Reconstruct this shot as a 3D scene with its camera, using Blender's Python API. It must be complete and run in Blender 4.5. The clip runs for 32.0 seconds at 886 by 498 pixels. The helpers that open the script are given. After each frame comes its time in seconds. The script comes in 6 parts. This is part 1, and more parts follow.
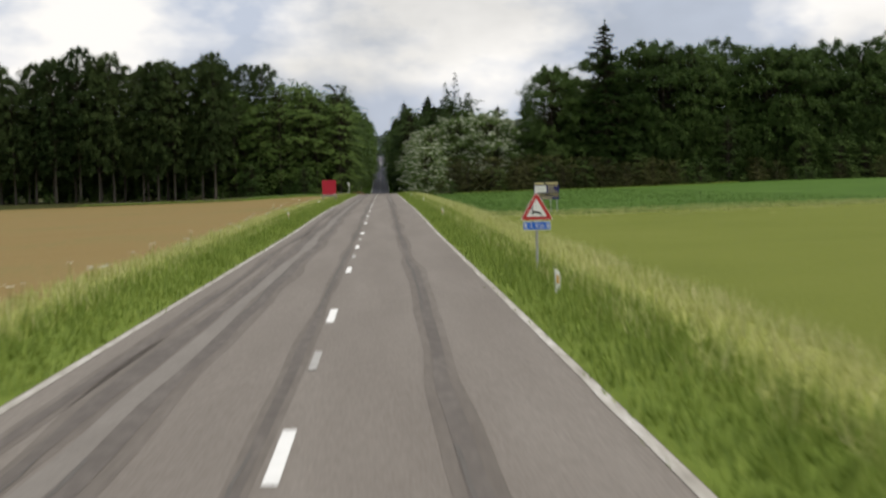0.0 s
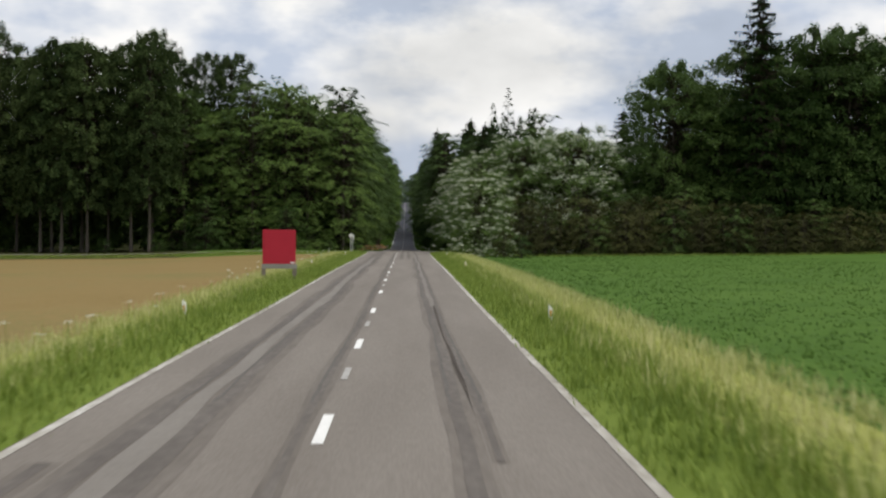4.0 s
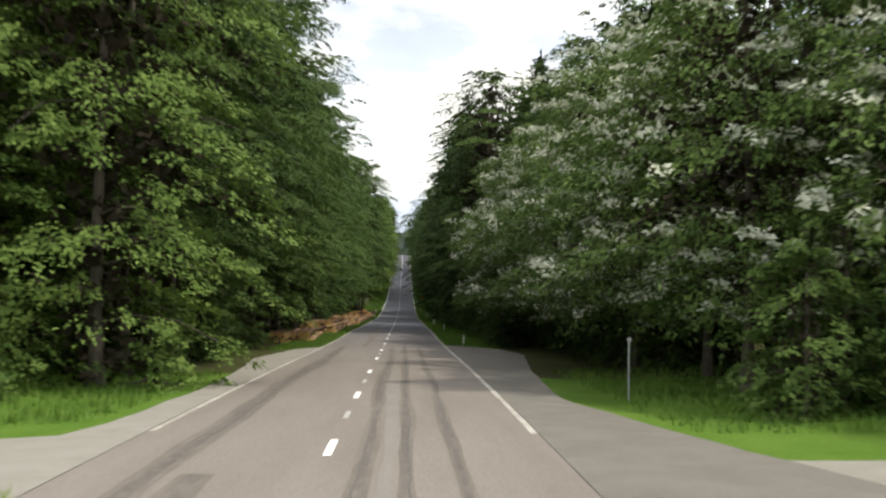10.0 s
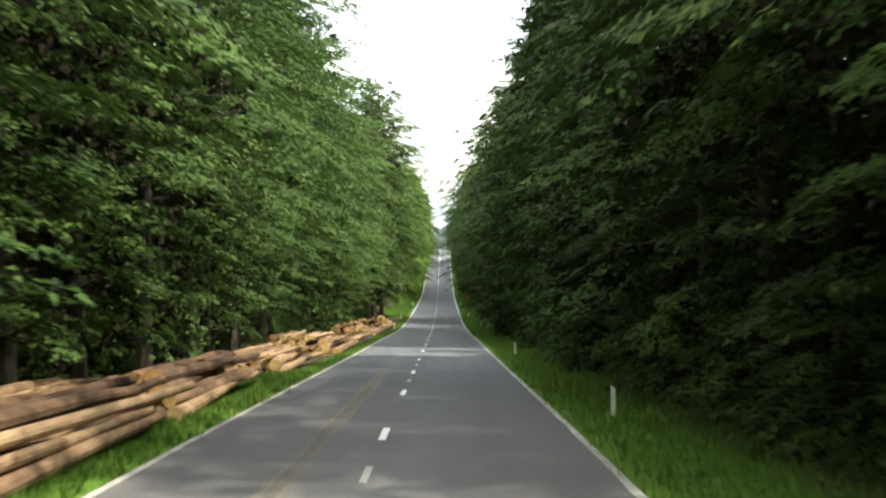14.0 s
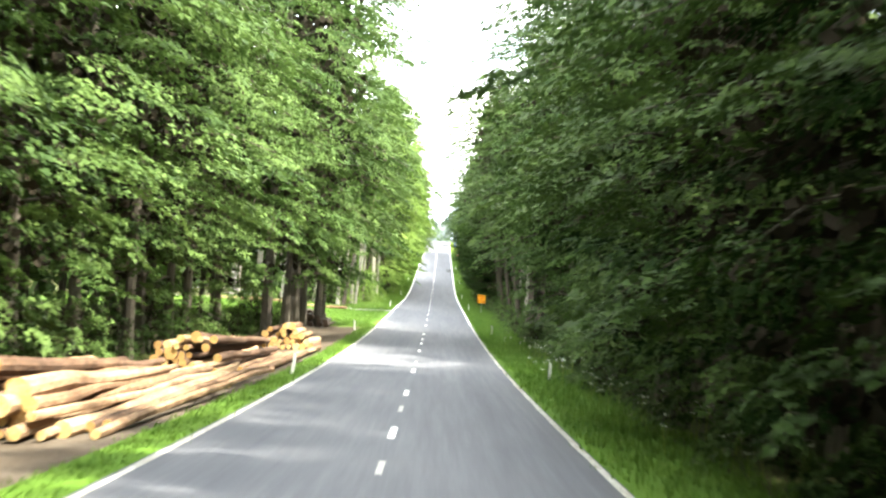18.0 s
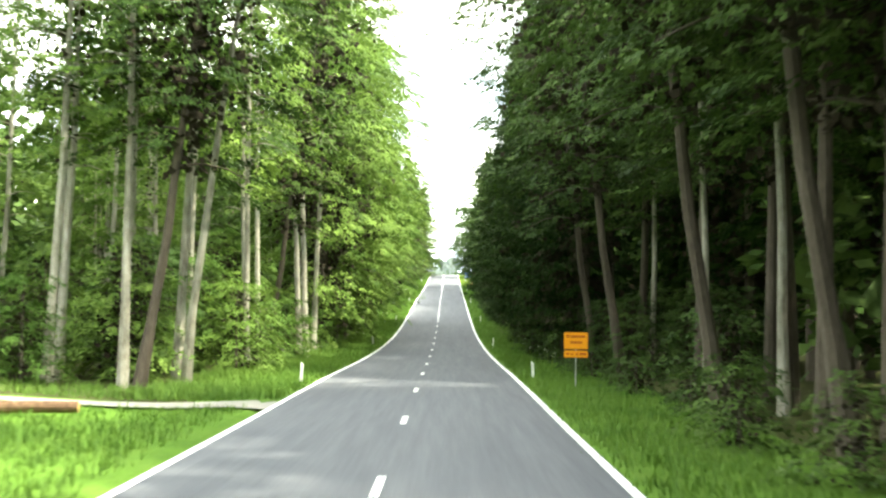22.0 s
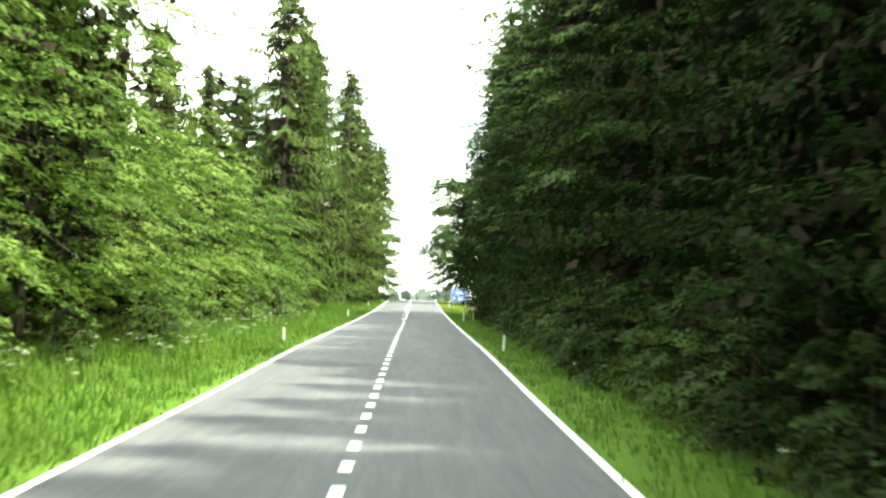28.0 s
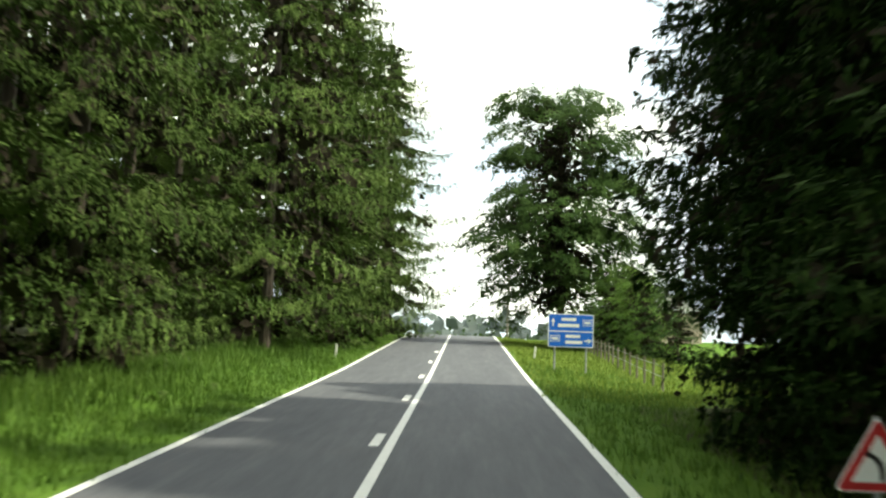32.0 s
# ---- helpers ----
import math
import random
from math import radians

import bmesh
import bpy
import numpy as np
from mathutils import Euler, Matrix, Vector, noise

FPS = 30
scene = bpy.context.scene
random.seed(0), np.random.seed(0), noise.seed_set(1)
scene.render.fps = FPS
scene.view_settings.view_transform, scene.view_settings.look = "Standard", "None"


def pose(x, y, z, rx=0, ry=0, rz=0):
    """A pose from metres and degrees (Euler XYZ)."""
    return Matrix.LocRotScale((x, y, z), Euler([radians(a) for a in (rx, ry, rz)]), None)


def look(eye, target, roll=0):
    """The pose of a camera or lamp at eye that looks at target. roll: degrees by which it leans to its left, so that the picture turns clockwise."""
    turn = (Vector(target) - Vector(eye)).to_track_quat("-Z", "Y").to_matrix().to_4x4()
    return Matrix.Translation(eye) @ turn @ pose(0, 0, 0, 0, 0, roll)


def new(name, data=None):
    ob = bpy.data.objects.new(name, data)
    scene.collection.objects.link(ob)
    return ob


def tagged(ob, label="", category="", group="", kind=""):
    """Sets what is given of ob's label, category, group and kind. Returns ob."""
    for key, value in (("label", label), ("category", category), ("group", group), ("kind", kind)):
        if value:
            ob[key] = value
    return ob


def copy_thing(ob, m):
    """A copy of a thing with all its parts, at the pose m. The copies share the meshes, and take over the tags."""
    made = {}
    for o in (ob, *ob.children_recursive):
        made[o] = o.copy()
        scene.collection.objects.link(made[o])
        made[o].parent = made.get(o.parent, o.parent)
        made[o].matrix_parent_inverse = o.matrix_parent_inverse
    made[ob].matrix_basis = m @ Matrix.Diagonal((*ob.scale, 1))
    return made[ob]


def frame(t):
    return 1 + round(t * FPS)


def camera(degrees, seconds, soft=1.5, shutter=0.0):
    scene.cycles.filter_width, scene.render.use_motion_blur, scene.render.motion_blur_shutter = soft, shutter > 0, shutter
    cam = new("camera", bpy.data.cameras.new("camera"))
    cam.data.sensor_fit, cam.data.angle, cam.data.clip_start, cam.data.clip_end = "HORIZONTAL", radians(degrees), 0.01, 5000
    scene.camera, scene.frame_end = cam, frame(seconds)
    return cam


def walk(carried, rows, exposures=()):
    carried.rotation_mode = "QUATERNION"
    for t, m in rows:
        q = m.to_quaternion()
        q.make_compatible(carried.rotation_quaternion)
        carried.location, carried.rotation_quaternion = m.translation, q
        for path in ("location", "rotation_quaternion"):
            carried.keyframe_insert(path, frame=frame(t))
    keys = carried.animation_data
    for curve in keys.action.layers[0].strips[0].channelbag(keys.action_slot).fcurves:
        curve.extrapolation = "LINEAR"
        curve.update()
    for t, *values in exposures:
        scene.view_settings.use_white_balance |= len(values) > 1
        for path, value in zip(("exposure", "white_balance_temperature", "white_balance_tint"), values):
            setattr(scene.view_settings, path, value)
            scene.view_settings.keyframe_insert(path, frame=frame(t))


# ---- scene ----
# ---- camera and its drive along the road ----
cam = camera(38.5, 32.0, soft=2.3, shutter=0.3)
# seconds, x, y, z, pitch, roll, heading
DRIVE = [
    (0.0, 1.05, 9.64, 2.63, -3.35, -1.38, -2.66),
    (0.5, 1.03, 21.65, 2.61, -1.25, -0.87, -2.12),
    (1.0, 1.01, 33.65, 2.58, -3.19, -2.89, -3.98),
    (1.5, 1.00, 45.64, 2.55, -1.97, 1.69, -3.19),
    (2.0, 1.00, 57.64, 2.52, -1.62, 1.45, -2.32),
    (2.5, 1.02, 69.65, 2.49, -1.31, -1.16, -1.35),
    (3.0, 1.05, 81.67, 2.49, -1.23, -0.67, -1.45),
    (3.5, 1.07, 93.70, 2.53, -1.15, -0.18, -1.56),
    (4.0, 1.08, 105.75, 2.56, -1.07, 0.31, -1.66),
    (4.5, 1.07, 117.83, 2.54, -1.00, 0.79, -1.76),
    (5.0, 1.05, 129.92, 2.48, -0.68, 0.96, -1.64),
    (5.5, 1.05, 142.03, 2.41, 0.78, 2.42, -0.76),
    (6.0, 1.08, 154.15, 2.35, 0.07, 0.61, -0.82),
    (6.5, 1.14, 166.27, 2.31, 0.72, 1.24, -1.04),
    (7.0, 1.21, 178.40, 2.28, 1.17, 2.08, 0.48),
    (7.5, 1.26, 190.53, 2.23, 0.66, 0.35, -0.75),
    (8.0, 1.29, 202.66, 2.15, 0.08, 0.12, -0.32),
    (8.5, 1.30, 214.77, 2.06, 0.04, 0.14, 0.48),
    (9.0, 1.30, 226.89, 1.98, 1.07, 0.70, -1.62),
    (9.5, 1.29, 239.01, 1.93, 0.03, -0.82, -1.66),
    (10.0, 1.25, 251.13, 1.88, 1.58, 0.60, -1.73),
    (10.5, 1.20, 263.25, 1.78, -0.25, 1.56, -2.22),
    (11.0, 1.15, 275.38, 1.63, 0.88, -1.41, -1.80),
    (11.5, 1.14, 287.52, 1.43, -0.69, 0.72, -1.43),
    (12.0, 1.17, 299.67, 1.21, 0.97, 0.14, -0.69),
    (12.5, 1.22, 311.82, 0.97, 1.32, 1.71, 0.28),
    (13.0, 1.24, 323.95, 0.71, 1.22, 1.27, -0.53),
    (13.5, 1.23, 336.09, 0.47, 1.12, -0.58, -0.45),
    (14.0, 1.18, 348.24, 0.28, 1.68, -0.05, -0.02),
    (14.5, 1.12, 360.42, 0.12, 2.24, 0.48, 0.40),
    (15.0, 1.05, 372.63, -0.04, 2.80, 1.01, 0.83),
    (15.5, 0.98, 384.89, -0.25, 3.36, 1.55, 1.26),
    (16.0, 0.89, 397.20, -0.48, 2.12, 0.49, 0.52),
    (16.5, 0.81, 409.59, -0.71, 0.52, 1.79, -2.22),
    (17.0, 0.76, 422.05, -0.92, 0.05, -0.52, -1.84),
    (17.5, 0.75, 434.57, -1.11, 0.35, 2.51, -1.85),
    (18.0, 0.77, 447.11, -1.30, 1.86, 3.44, -0.16),
    (18.5, 0.80, 459.67, -1.51, 2.57, 2.62, -0.48),
    (19.0, 0.81, 472.22, -1.75, 2.02, 2.73, -0.72),
    (19.5, 0.79, 484.74, -1.95, 1.34, 0.80, -0.22),
    (20.0, 0.78, 497.23, -2.05, 0.74, -0.37, -2.29),
    (20.5, 0.79, 509.66, -2.08, 2.22, -0.30, -1.60),
    (21.0, 0.84, 522.07, -2.06, 3.64, 0.66, -1.25),
    (21.5, 0.93, 534.46, -1.98, 3.33, -0.03, -1.92),
    (22.0, 1.04, 546.84, -1.83, 3.99, 0.60, 0.19),
    (22.5, 1.12, 559.23, -1.64, 2.43, 0.42, -0.14),
    (23.0, 1.17, 571.62, -1.43, 4.26, 4.66, -0.61),
    (23.5, 1.18, 584.02, -1.19, 4.12, 0.02, -0.54),
    (24.0, 1.18, 596.46, -0.94, 2.51, 0.83, 0.82),
    (24.5, 1.17, 608.91, -0.73, 2.84, 1.36, -0.47),
    (25.0, 1.14, 621.39, -0.54, 3.94, 2.09, -0.10),
    (25.5, 1.10, 633.87, -0.31, 1.82, 1.08, -1.69),
    (26.0, 1.05, 646.38, 0.05, 2.73, 0.85, -1.64),
    (26.5, 1.02, 658.89, 0.48, 3.65, 0.61, -1.60),
    (27.0, 0.99, 671.40, 1.01, 4.57, 0.38, -1.56),
    (27.5, 0.96, 683.91, 1.67, 5.48, 0.15, -1.51),
    (28.0, 0.96, 696.42, 2.46, 5.97, 1.72, -1.16),
    (28.5, 1.02, 708.93, 3.31, 7.30, 1.33, -0.41),
    (29.0, 1.14, 721.44, 4.19, 6.20, 1.55, -0.03),
    (29.5, 1.28, 733.94, 5.12, 7.56, 1.84, 0.39),
    (30.0, 1.40, 746.44, 6.07, 8.34, 1.95, 1.04),
    (30.5, 1.46, 758.95, 6.97, 6.82, 0.96, 0.40),
    (31.0, 1.48, 771.45, 7.84, 7.34, 4.19, 1.76),
    (31.5, 1.49, 783.95, 8.71, 7.13, 1.30, 1.26),
    (32.0, 1.51, 796.45, 9.61, 7.10, 2.05, 1.15),
]
EXPOSURES = [(0, -1.21, 6700, 10), (8, -1.18, 6450, 9), (10, -0.33, 6850, 9), (11, -0.28, 7000, 8), (12, 0.22, 7000, 5), (13, 0.7, 7000, 2), (16, 1.2, 7000, 1), (17, 2.02, 7000, 1), (18, 2.5, 6900, 4), (19, 2.0, 6900, 3), (20, 1.83, 7000, 0), (21, 1.58, 7200, -10), (22, 1.93, 7200, -4), (23, 1.18, 7300, -10), (24, 1.33, 7600, -14), (25, 1.75, 7700, -14), (28, 1.53, 7500, -10), (29, 0.93, 7500, -12), (30, 0.42, 7500, -8), (31, 0.22, 7500, -8), (32, 0.25, 7300, -5)]
walk(cam, [(t, pose(x, y, z, 90 + p, 0, w) @ pose(0, 0, 0, 0, 0, r)) for t, x, y, z, p, r, w in DRIVE], EXPOSURES)

# ---- height of the road every 25 m from y = -50 ----
PROFILE = [0.10, 0.05, 0.00, -0.05, -0.11, -0.16, -0.10, -0.14, -0.28, -0.36, -0.48, -0.66, -0.77, -1.02, -1.44, -1.96, -2.39, -2.73, -3.18, -3.61, -3.99, -4.45, -4.71, -4.69, -4.43, -4.01, -3.52, -3.13, -2.48, -1.45, 0.06, 1.81, 3.69, 5.45, 7.23, 9.09, 10.97, 13.05, 15.10, 16.85, 17.30, 17.10, 16.50, 15.60, 14.50]


def road_z(y):
    u = min(max((y + 50) / 25, 0), len(PROFILE) - 1.001)
    i = int(u)
    f = u - i
    p0, p1, p2, p3 = (PROFILE[min(max(j, 0), len(PROFILE) - 1)] for j in (i - 1, i, i + 1, i + 2))
    return p1 + 0.5 * f * (p2 - p0 + f * (2 * p0 - 5 * p1 + 4 * p2 - p3 + f * (3 * (p1 - p2) + p3 - p0)))


def edge_left(y):
    return float(np.interp(y, [0, 280, 430, 560, 750, 900], [-3.55, -3.62, -3.7, -3.85, -4.0, -3.6]))


def edge_right(y):
    return float(np.interp(y, [0, 150, 300, 560, 800, 900], [3.6, 3.65, 3.86, 3.93, 4.08, 4.2]))


def smooth(a, b, x):
    t = min(max((x - a) / (b - a), 0), 1)
    return t * t * (3 - 2 * t)


def ground_z(x, y):
    """The land beside the road: verges, fields, forest floor."""
    z = road_z(y)
    lo, hi = edge_left(y) - 0.25, edge_right(y) + 0.25
    if lo < x < hi:
        return z - 0.1
    d = lo - x if x < 0 else x - hi
    field = 1 - smooth(255, 285, y)
    bank = -0.05 * smooth(0, 0.6, d)
    if x < 0:
        far = field * (-0.15 * smooth(1, 4, d) - 0.8 * smooth(5, 30, d) - 0.6 * smooth(30, 80, d))
        far += (1 - field) * (-0.1 * smooth(0.5, 3, d) + 0.45 * smooth(3, 14, d) - 0.7 * smooth(10, 40, d) * (1 - smooth(290, 330, y)))
        far += smooth(690, 740, y) * 0.5 * smooth(1.5, 5, d)
    else:
        far = field * (-0.2 * smooth(1, 6, d) + 0.25 * smooth(10, 34, d) + 0.85 * smooth(34, 85, d))
        far += (1 - field) * (-0.15 * smooth(0.5, 3, d) + 0.35 * smooth(3, 14, d))
    return z + bank + far + 0.05 * noise.noise((x * 0.15, y * 0.15, 0)) * smooth(0.5, 3, d)


# ---- sky, sun ----
SUN_AZ, SUN_EL = radians(111), radians(60)
world = bpy.data.worlds.new("sky")
scene.world = world
world.use_nodes = True
wn, wl = world.node_tree.nodes, world.node_tree.links
wn.clear()


def node(tree, kind, **kw):
    n = tree.nodes.new(kind)
    for k, v in kw.items():
        if k in n.inputs:
            n.inputs[k].default_value = v
    return n


sky = wn.new("ShaderNodeTexSky")
sky.sky_type, sky.sun_disc = "NISHITA", False
sky.sun_elevation, sky.sun_rotation = SUN_EL, SUN_AZ
sky.air_density, sky.dust_density = 1.0, 2.0
coord = wn.new("ShaderNodeTexCoord")
squash = wn.new("ShaderNodeMapping")
squash.inputs["Scale"].default_value = (1.0, 1.0, 1.9)
squash.inputs["Location"].default_value = (0.3, 0.1, 0.25)
cloud = node(world.node_tree, "ShaderNodeTexNoise", Scale=2.6, Detail=7.0, Roughness=0.52)
shade = node(world.node_tree, "ShaderNodeTexNoise", Scale=4.6, Detail=6.0, Roughness=0.55)
cover = wn.new("ShaderNodeValToRGB")
cover.color_ramp.elements[0].position, cover.color_ramp.elements[1].position = 0.33, 0.5
cover.color_ramp.elements[0].color = (0.62, 0.62, 0.62, 1)
tone = wn.new("ShaderNodeValToRGB")
tone.color_ramp.elements[0].position, tone.color_ramp.elements[0].color = 0.44, (16.8, 18.9, 22.8, 1)
tone.color_ramp.elements[1].position, tone.color_ramp.elements[1].color = 0.56, (31.0, 30.8, 30.4, 1)
mixsky = wn.new("ShaderNodeMix")
mixsky.data_type = "RGBA"
back = node(world.node_tree, "ShaderNodeBackground", Strength=0.075)
wout = wn.new("ShaderNodeOutputWorld")
wl.new(coord.outputs["Generated"], squash.inputs["Vector"])
wl.new(squash.outputs["Vector"], cloud.inputs["Vector"])
wl.new(squash.outputs["Vector"], shade.inputs["Vector"])
wl.new(cloud.outputs["Fac"], cover.inputs["Fac"])
wl.new(shade.outputs["Fac"], tone.inputs["Fac"])
wl.new(cover.outputs["Color"], mixsky.inputs["Factor"])
wl.new(sky.outputs["Color"], mixsky.inputs["A"])
wl.new(tone.outputs["Color"], mixsky.inputs["B"])
wl.new(mixsky.outputs["Result"], back.inputs["Color"])
wl.new(back.outputs["Background"], wout.inputs["Surface"])

sun_data = bpy.data.lights.new("sun", "SUN")
sun_data.energy, sun_data.angle, sun_data.color = 5.0, radians(1.5), (1.0, 0.95, 0.86)
sun = new("sun", sun_data)
sun.matrix_world = look((math.sin(SUN_AZ) * math.cos(SUN_EL), math.cos(SUN_AZ) * math.cos(SUN_EL), math.sin(SUN_EL)), (0, 0, 0))


# ---- materials ----
def material(name, colours, rough=0.8, scale=1.0, fine=12.0, bump=0.3, depth=0.02, metal=0.0, spec=0.3, per_object=0.0, per_piece=0.0, through_light=0.0, stretch=(1, 1, 1), spread=(0.3, 0.7)):
    """Two colours mixed by a coarse and a fine noise in metres, with relief; pieces and objects may vary."""
    m = bpy.data.materials.new(name)
    m.use_nodes = True
    t = m.node_tree
    n, l = t.nodes, t.links
    bsdf = n["Principled BSDF"]
    bsdf.inputs["Roughness"].default_value, bsdf.inputs["Metallic"].default_value = rough, metal
    bsdf.inputs["Specular IOR Level"].default_value = spec
    pos = n.new("ShaderNodeNewGeometry")
    mp = n.new("ShaderNodeMapping")
    mp.inputs["Scale"].default_value = stretch
    l.new(pos.outputs["Position"], mp.inputs["Vector"])
    big = node(t, "ShaderNodeTexNoise", Scale=scale, Detail=4.0, Roughness=0.6)
    small = node(t, "ShaderNodeTexNoise", Scale=fine, Detail=3.0, Roughness=0.65)
    for x in (big, small):
        l.new(mp.outputs["Vector"], x.inputs["Vector"])
    add = n.new("ShaderNodeMath")
    add.operation = "ADD"
    l.new(big.outputs["Fac"], add.inputs[0])
    l.new(small.outputs["Fac"], add.inputs[1])
    fac = add.outputs[0]
    for amount, src in ((per_object, "object"), (per_piece, "piece")):
        if amount:
            if src == "object":
                info = n.new("ShaderNodeObjectInfo")
                value = info.outputs["Random"]
            else:
                value = pos.outputs["Random Per Island"]
            k = n.new("ShaderNodeMath")
            k.operation = "MULTIPLY_ADD"
            k.inputs[1].default_value, k.inputs[2].default_value = amount, -amount / 2
            l.new(value, k.inputs[0])
            a2 = n.new("ShaderNodeMath")
            a2.operation = "ADD"
            l.new(fac, a2.inputs[0])
            l.new(k.outputs[0], a2.inputs[1])
            fac = a2.outputs[0]
    ramp = n.new("ShaderNodeValToRGB")
    l.new(fac, ramp.inputs["Fac"])
    half = n.new("ShaderNodeMath")
    half.operation = "MULTIPLY"
    half.inputs[1].default_value = 0.5
    l.new(fac, half.inputs[0])
    l.new(half.outputs[0], ramp.inputs["Fac"])
    els = ramp.color_ramp.elements
    els[0].position, els[1].position = spread
    els[0].color, els[1].color = (*colours[0], 1), (*colours[-1], 1)
    if len(colours) == 3:
        e = els.new(0.5)
        e.color = (*colours[1], 1)
    l.new(ramp.outputs["Color"], bsdf.inputs["Base Color"])
    if bump:
        b = node(t, "ShaderNodeBump", Strength=bump, Distance=depth)
        l.new(small.outputs["Fac"], b.inputs["Height"])
        l.new(b.outputs["Normal"], bsdf.inputs["Normal"])
    if through_light:
        tr = n.new("ShaderNodeBsdfTranslucent")
        l.new(ramp.outputs["Color"], tr.inputs["Color"])
        mx = n.new("ShaderNodeMixShader")
        mx.inputs[0].default_value = through_light
        l.new(bsdf.outputs[0], mx.inputs[1])
        l.new(tr.outputs[0], mx.inputs[2])
        l.new(mx.outputs[0], n["Material Output"].inputs["Surface"])
    return m


M_OLD = material("worn_asphalt", [(0.148, 0.13, 0.113), (0.186, 0.166, 0.146), (0.228, 0.206, 0.183)], 0.85, 0.7, 30, 0.25, 0.006, stretch=(1, 0.1, 1), spec=0.12)
M_NEW = material("dark_asphalt", [(0.078, 0.081, 0.095), (0.102, 0.105, 0.119), (0.132, 0.135, 0.149)], 0.75, 0.8, 4, 0.25, 0.005, stretch=(1.2, 0.035, 1), spec=0.12)


def ageing_asphalt():
    """The worn grey surface gives way to the darker one over eighty metres."""
    m = M_OLD.copy()
    m.name = "ageing_asphalt"
    n, l = m.node_tree.nodes, m.node_tree.links
    ramp = next(x for x in n if x.bl_idname == "ShaderNodeValToRGB")
    pos = next(x for x in n if x.bl_idname == "ShaderNodeNewGeometry")
    bsdf = n["Principled BSDF"]
    split = n.new("ShaderNodeSeparateXYZ")
    l.new(pos.outputs["Position"], split.inputs[0])
    along = n.new("ShaderNodeMapRange")
    along.inputs["From Min"].default_value, along.inputs["From Max"].default_value = 305.0, 400.0
    l.new(split.outputs["Y"], along.inputs["Value"])
    mix = n.new("ShaderNodeMix")
    mix.data_type, mix.blend_type = "RGBA", "MULTIPLY"
    mix.inputs["B"].default_value = (0.55, 0.63, 0.815, 1)
    l.new(along.outputs["Result"], mix.inputs["Factor"])
    l.new(ramp.outputs["Color"], mix.inputs["A"])
    l.new(mix.outputs["Result"], bsdf.inputs["Base Color"])
    return m


M_AGEING = ageing_asphalt()
M_TAR = material("tar_seam", [(0.088, 0.077, 0.069), (0.12, 0.106, 0.095), (0.17, 0.152, 0.135)], 0.75, 0.7, 7, 0.1, 0.004, stretch=(1, 0.3, 1), spec=0.12)
M_HALO = material("stained_asphalt", [(0.112, 0.098, 0.086), (0.146, 0.129, 0.113), (0.185, 0.166, 0.147)], 0.82, 0.6, 8, 0.2, 0.005, stretch=(1, 0.12, 1), spec=0.12)
M_CRACK = material("dark_crack", [(0.095, 0.088, 0.08), (0.145, 0.135, 0.126)], 0.85, 2, 14, 0.2, 0.004, spec=0.08)
M_PALE = material("pale_patch", [(0.165, 0.15, 0.134), (0.225, 0.208, 0.188)], 0.85, 1.2, 16, 0.1, 0.004, stretch=(1, 0.3, 1), spec=0.12)
M_PAINT = material("road_paint", [(0.66, 0.66, 0.64), (0.82, 0.82, 0.8)], 0.6, 3, 30, 0.1, 0.003)
M_WORN = material("worn_paint", [(0.24, 0.235, 0.22), (0.44, 0.43, 0.41)], 0.75, 3, 14, 0.1, 0.003)
M_KERB = material("concrete_edge", [(0.2, 0.185, 0.155), (0.36, 0.34, 0.3), (0.62, 0.61, 0.58)], 0.85, 0.5, 6, 0.2, 0.006, stretch=(1, 0.25, 1))
M_SOIL = material("verge_soil", [(0.09, 0.13, 0.022), (0.13, 0.18, 0.033), (0.175, 0.225, 0.048)], 0.95, 0.7, 8, 0.6, 0.05, spec=0.05)
M_DRY = material("dry_verge", [(0.22, 0.25, 0.055), (0.29, 0.31, 0.085), (0.35, 0.35, 0.13)], 0.95, 0.5, 8, 0.6, 0.05, spec=0.05)
M_FIELD_L = material("ripening_field", [(0.19, 0.135, 0.052), (0.225, 0.162, 0.068), (0.145, 0.15, 0.055)], 0.95, 0.05, 3, 0.8, 0.08, spec=0.05)
M_FIELD_R = material("green_field", [(0.043, 0.09, 0.016), (0.064, 0.124, 0.022), (0.09, 0.155, 0.032)], 0.95, 0.12, 3, 0.5, 0.1, spec=0.05)
M_FIELD_RN = material("meadow_field", [(0.115, 0.14, 0.026), (0.14, 0.165, 0.033), (0.165, 0.185, 0.042)], 0.95, 0.08, 6, 0.8, 0.08, spec=0.05)
M_FLOOR = material("forest_floor", [(0.035, 0.03, 0.018), (0.05, 0.055, 0.02), (0.075, 0.09, 0.03)], 0.95, 0.4, 6, 0.8, 0.08, spec=0.05)
M_LAWN = material("short_grass", [(0.05, 0.105, 0.014), (0.078, 0.145, 0.022), (0.115, 0.18, 0.034)], 0.95, 0.4, 9, 0.6, 0.05, spec=0.05)
M_MUD = material("muddy_ground", [(0.045, 0.034, 0.025), (0.078, 0.062, 0.047), (0.12, 0.1, 0.08)], 0.9, 0.5, 7, 0.7, 0.06, spec=0.05)
M_GRAVEL = material("gravel", [(0.19, 0.18, 0.155), (0.28, 0.265, 0.235)], 0.9, 1.0, 20, 0.5, 0.02)
# Darker copy of the gravel, with tree shade painted into its colour.
M_GRAVEL_SHADED = material("shaded_gravel", [(0.12, 0.113, 0.1), (0.19, 0.178, 0.158)], 0.9, 0.8, 16, 0.5, 0.02, spec=0.08)
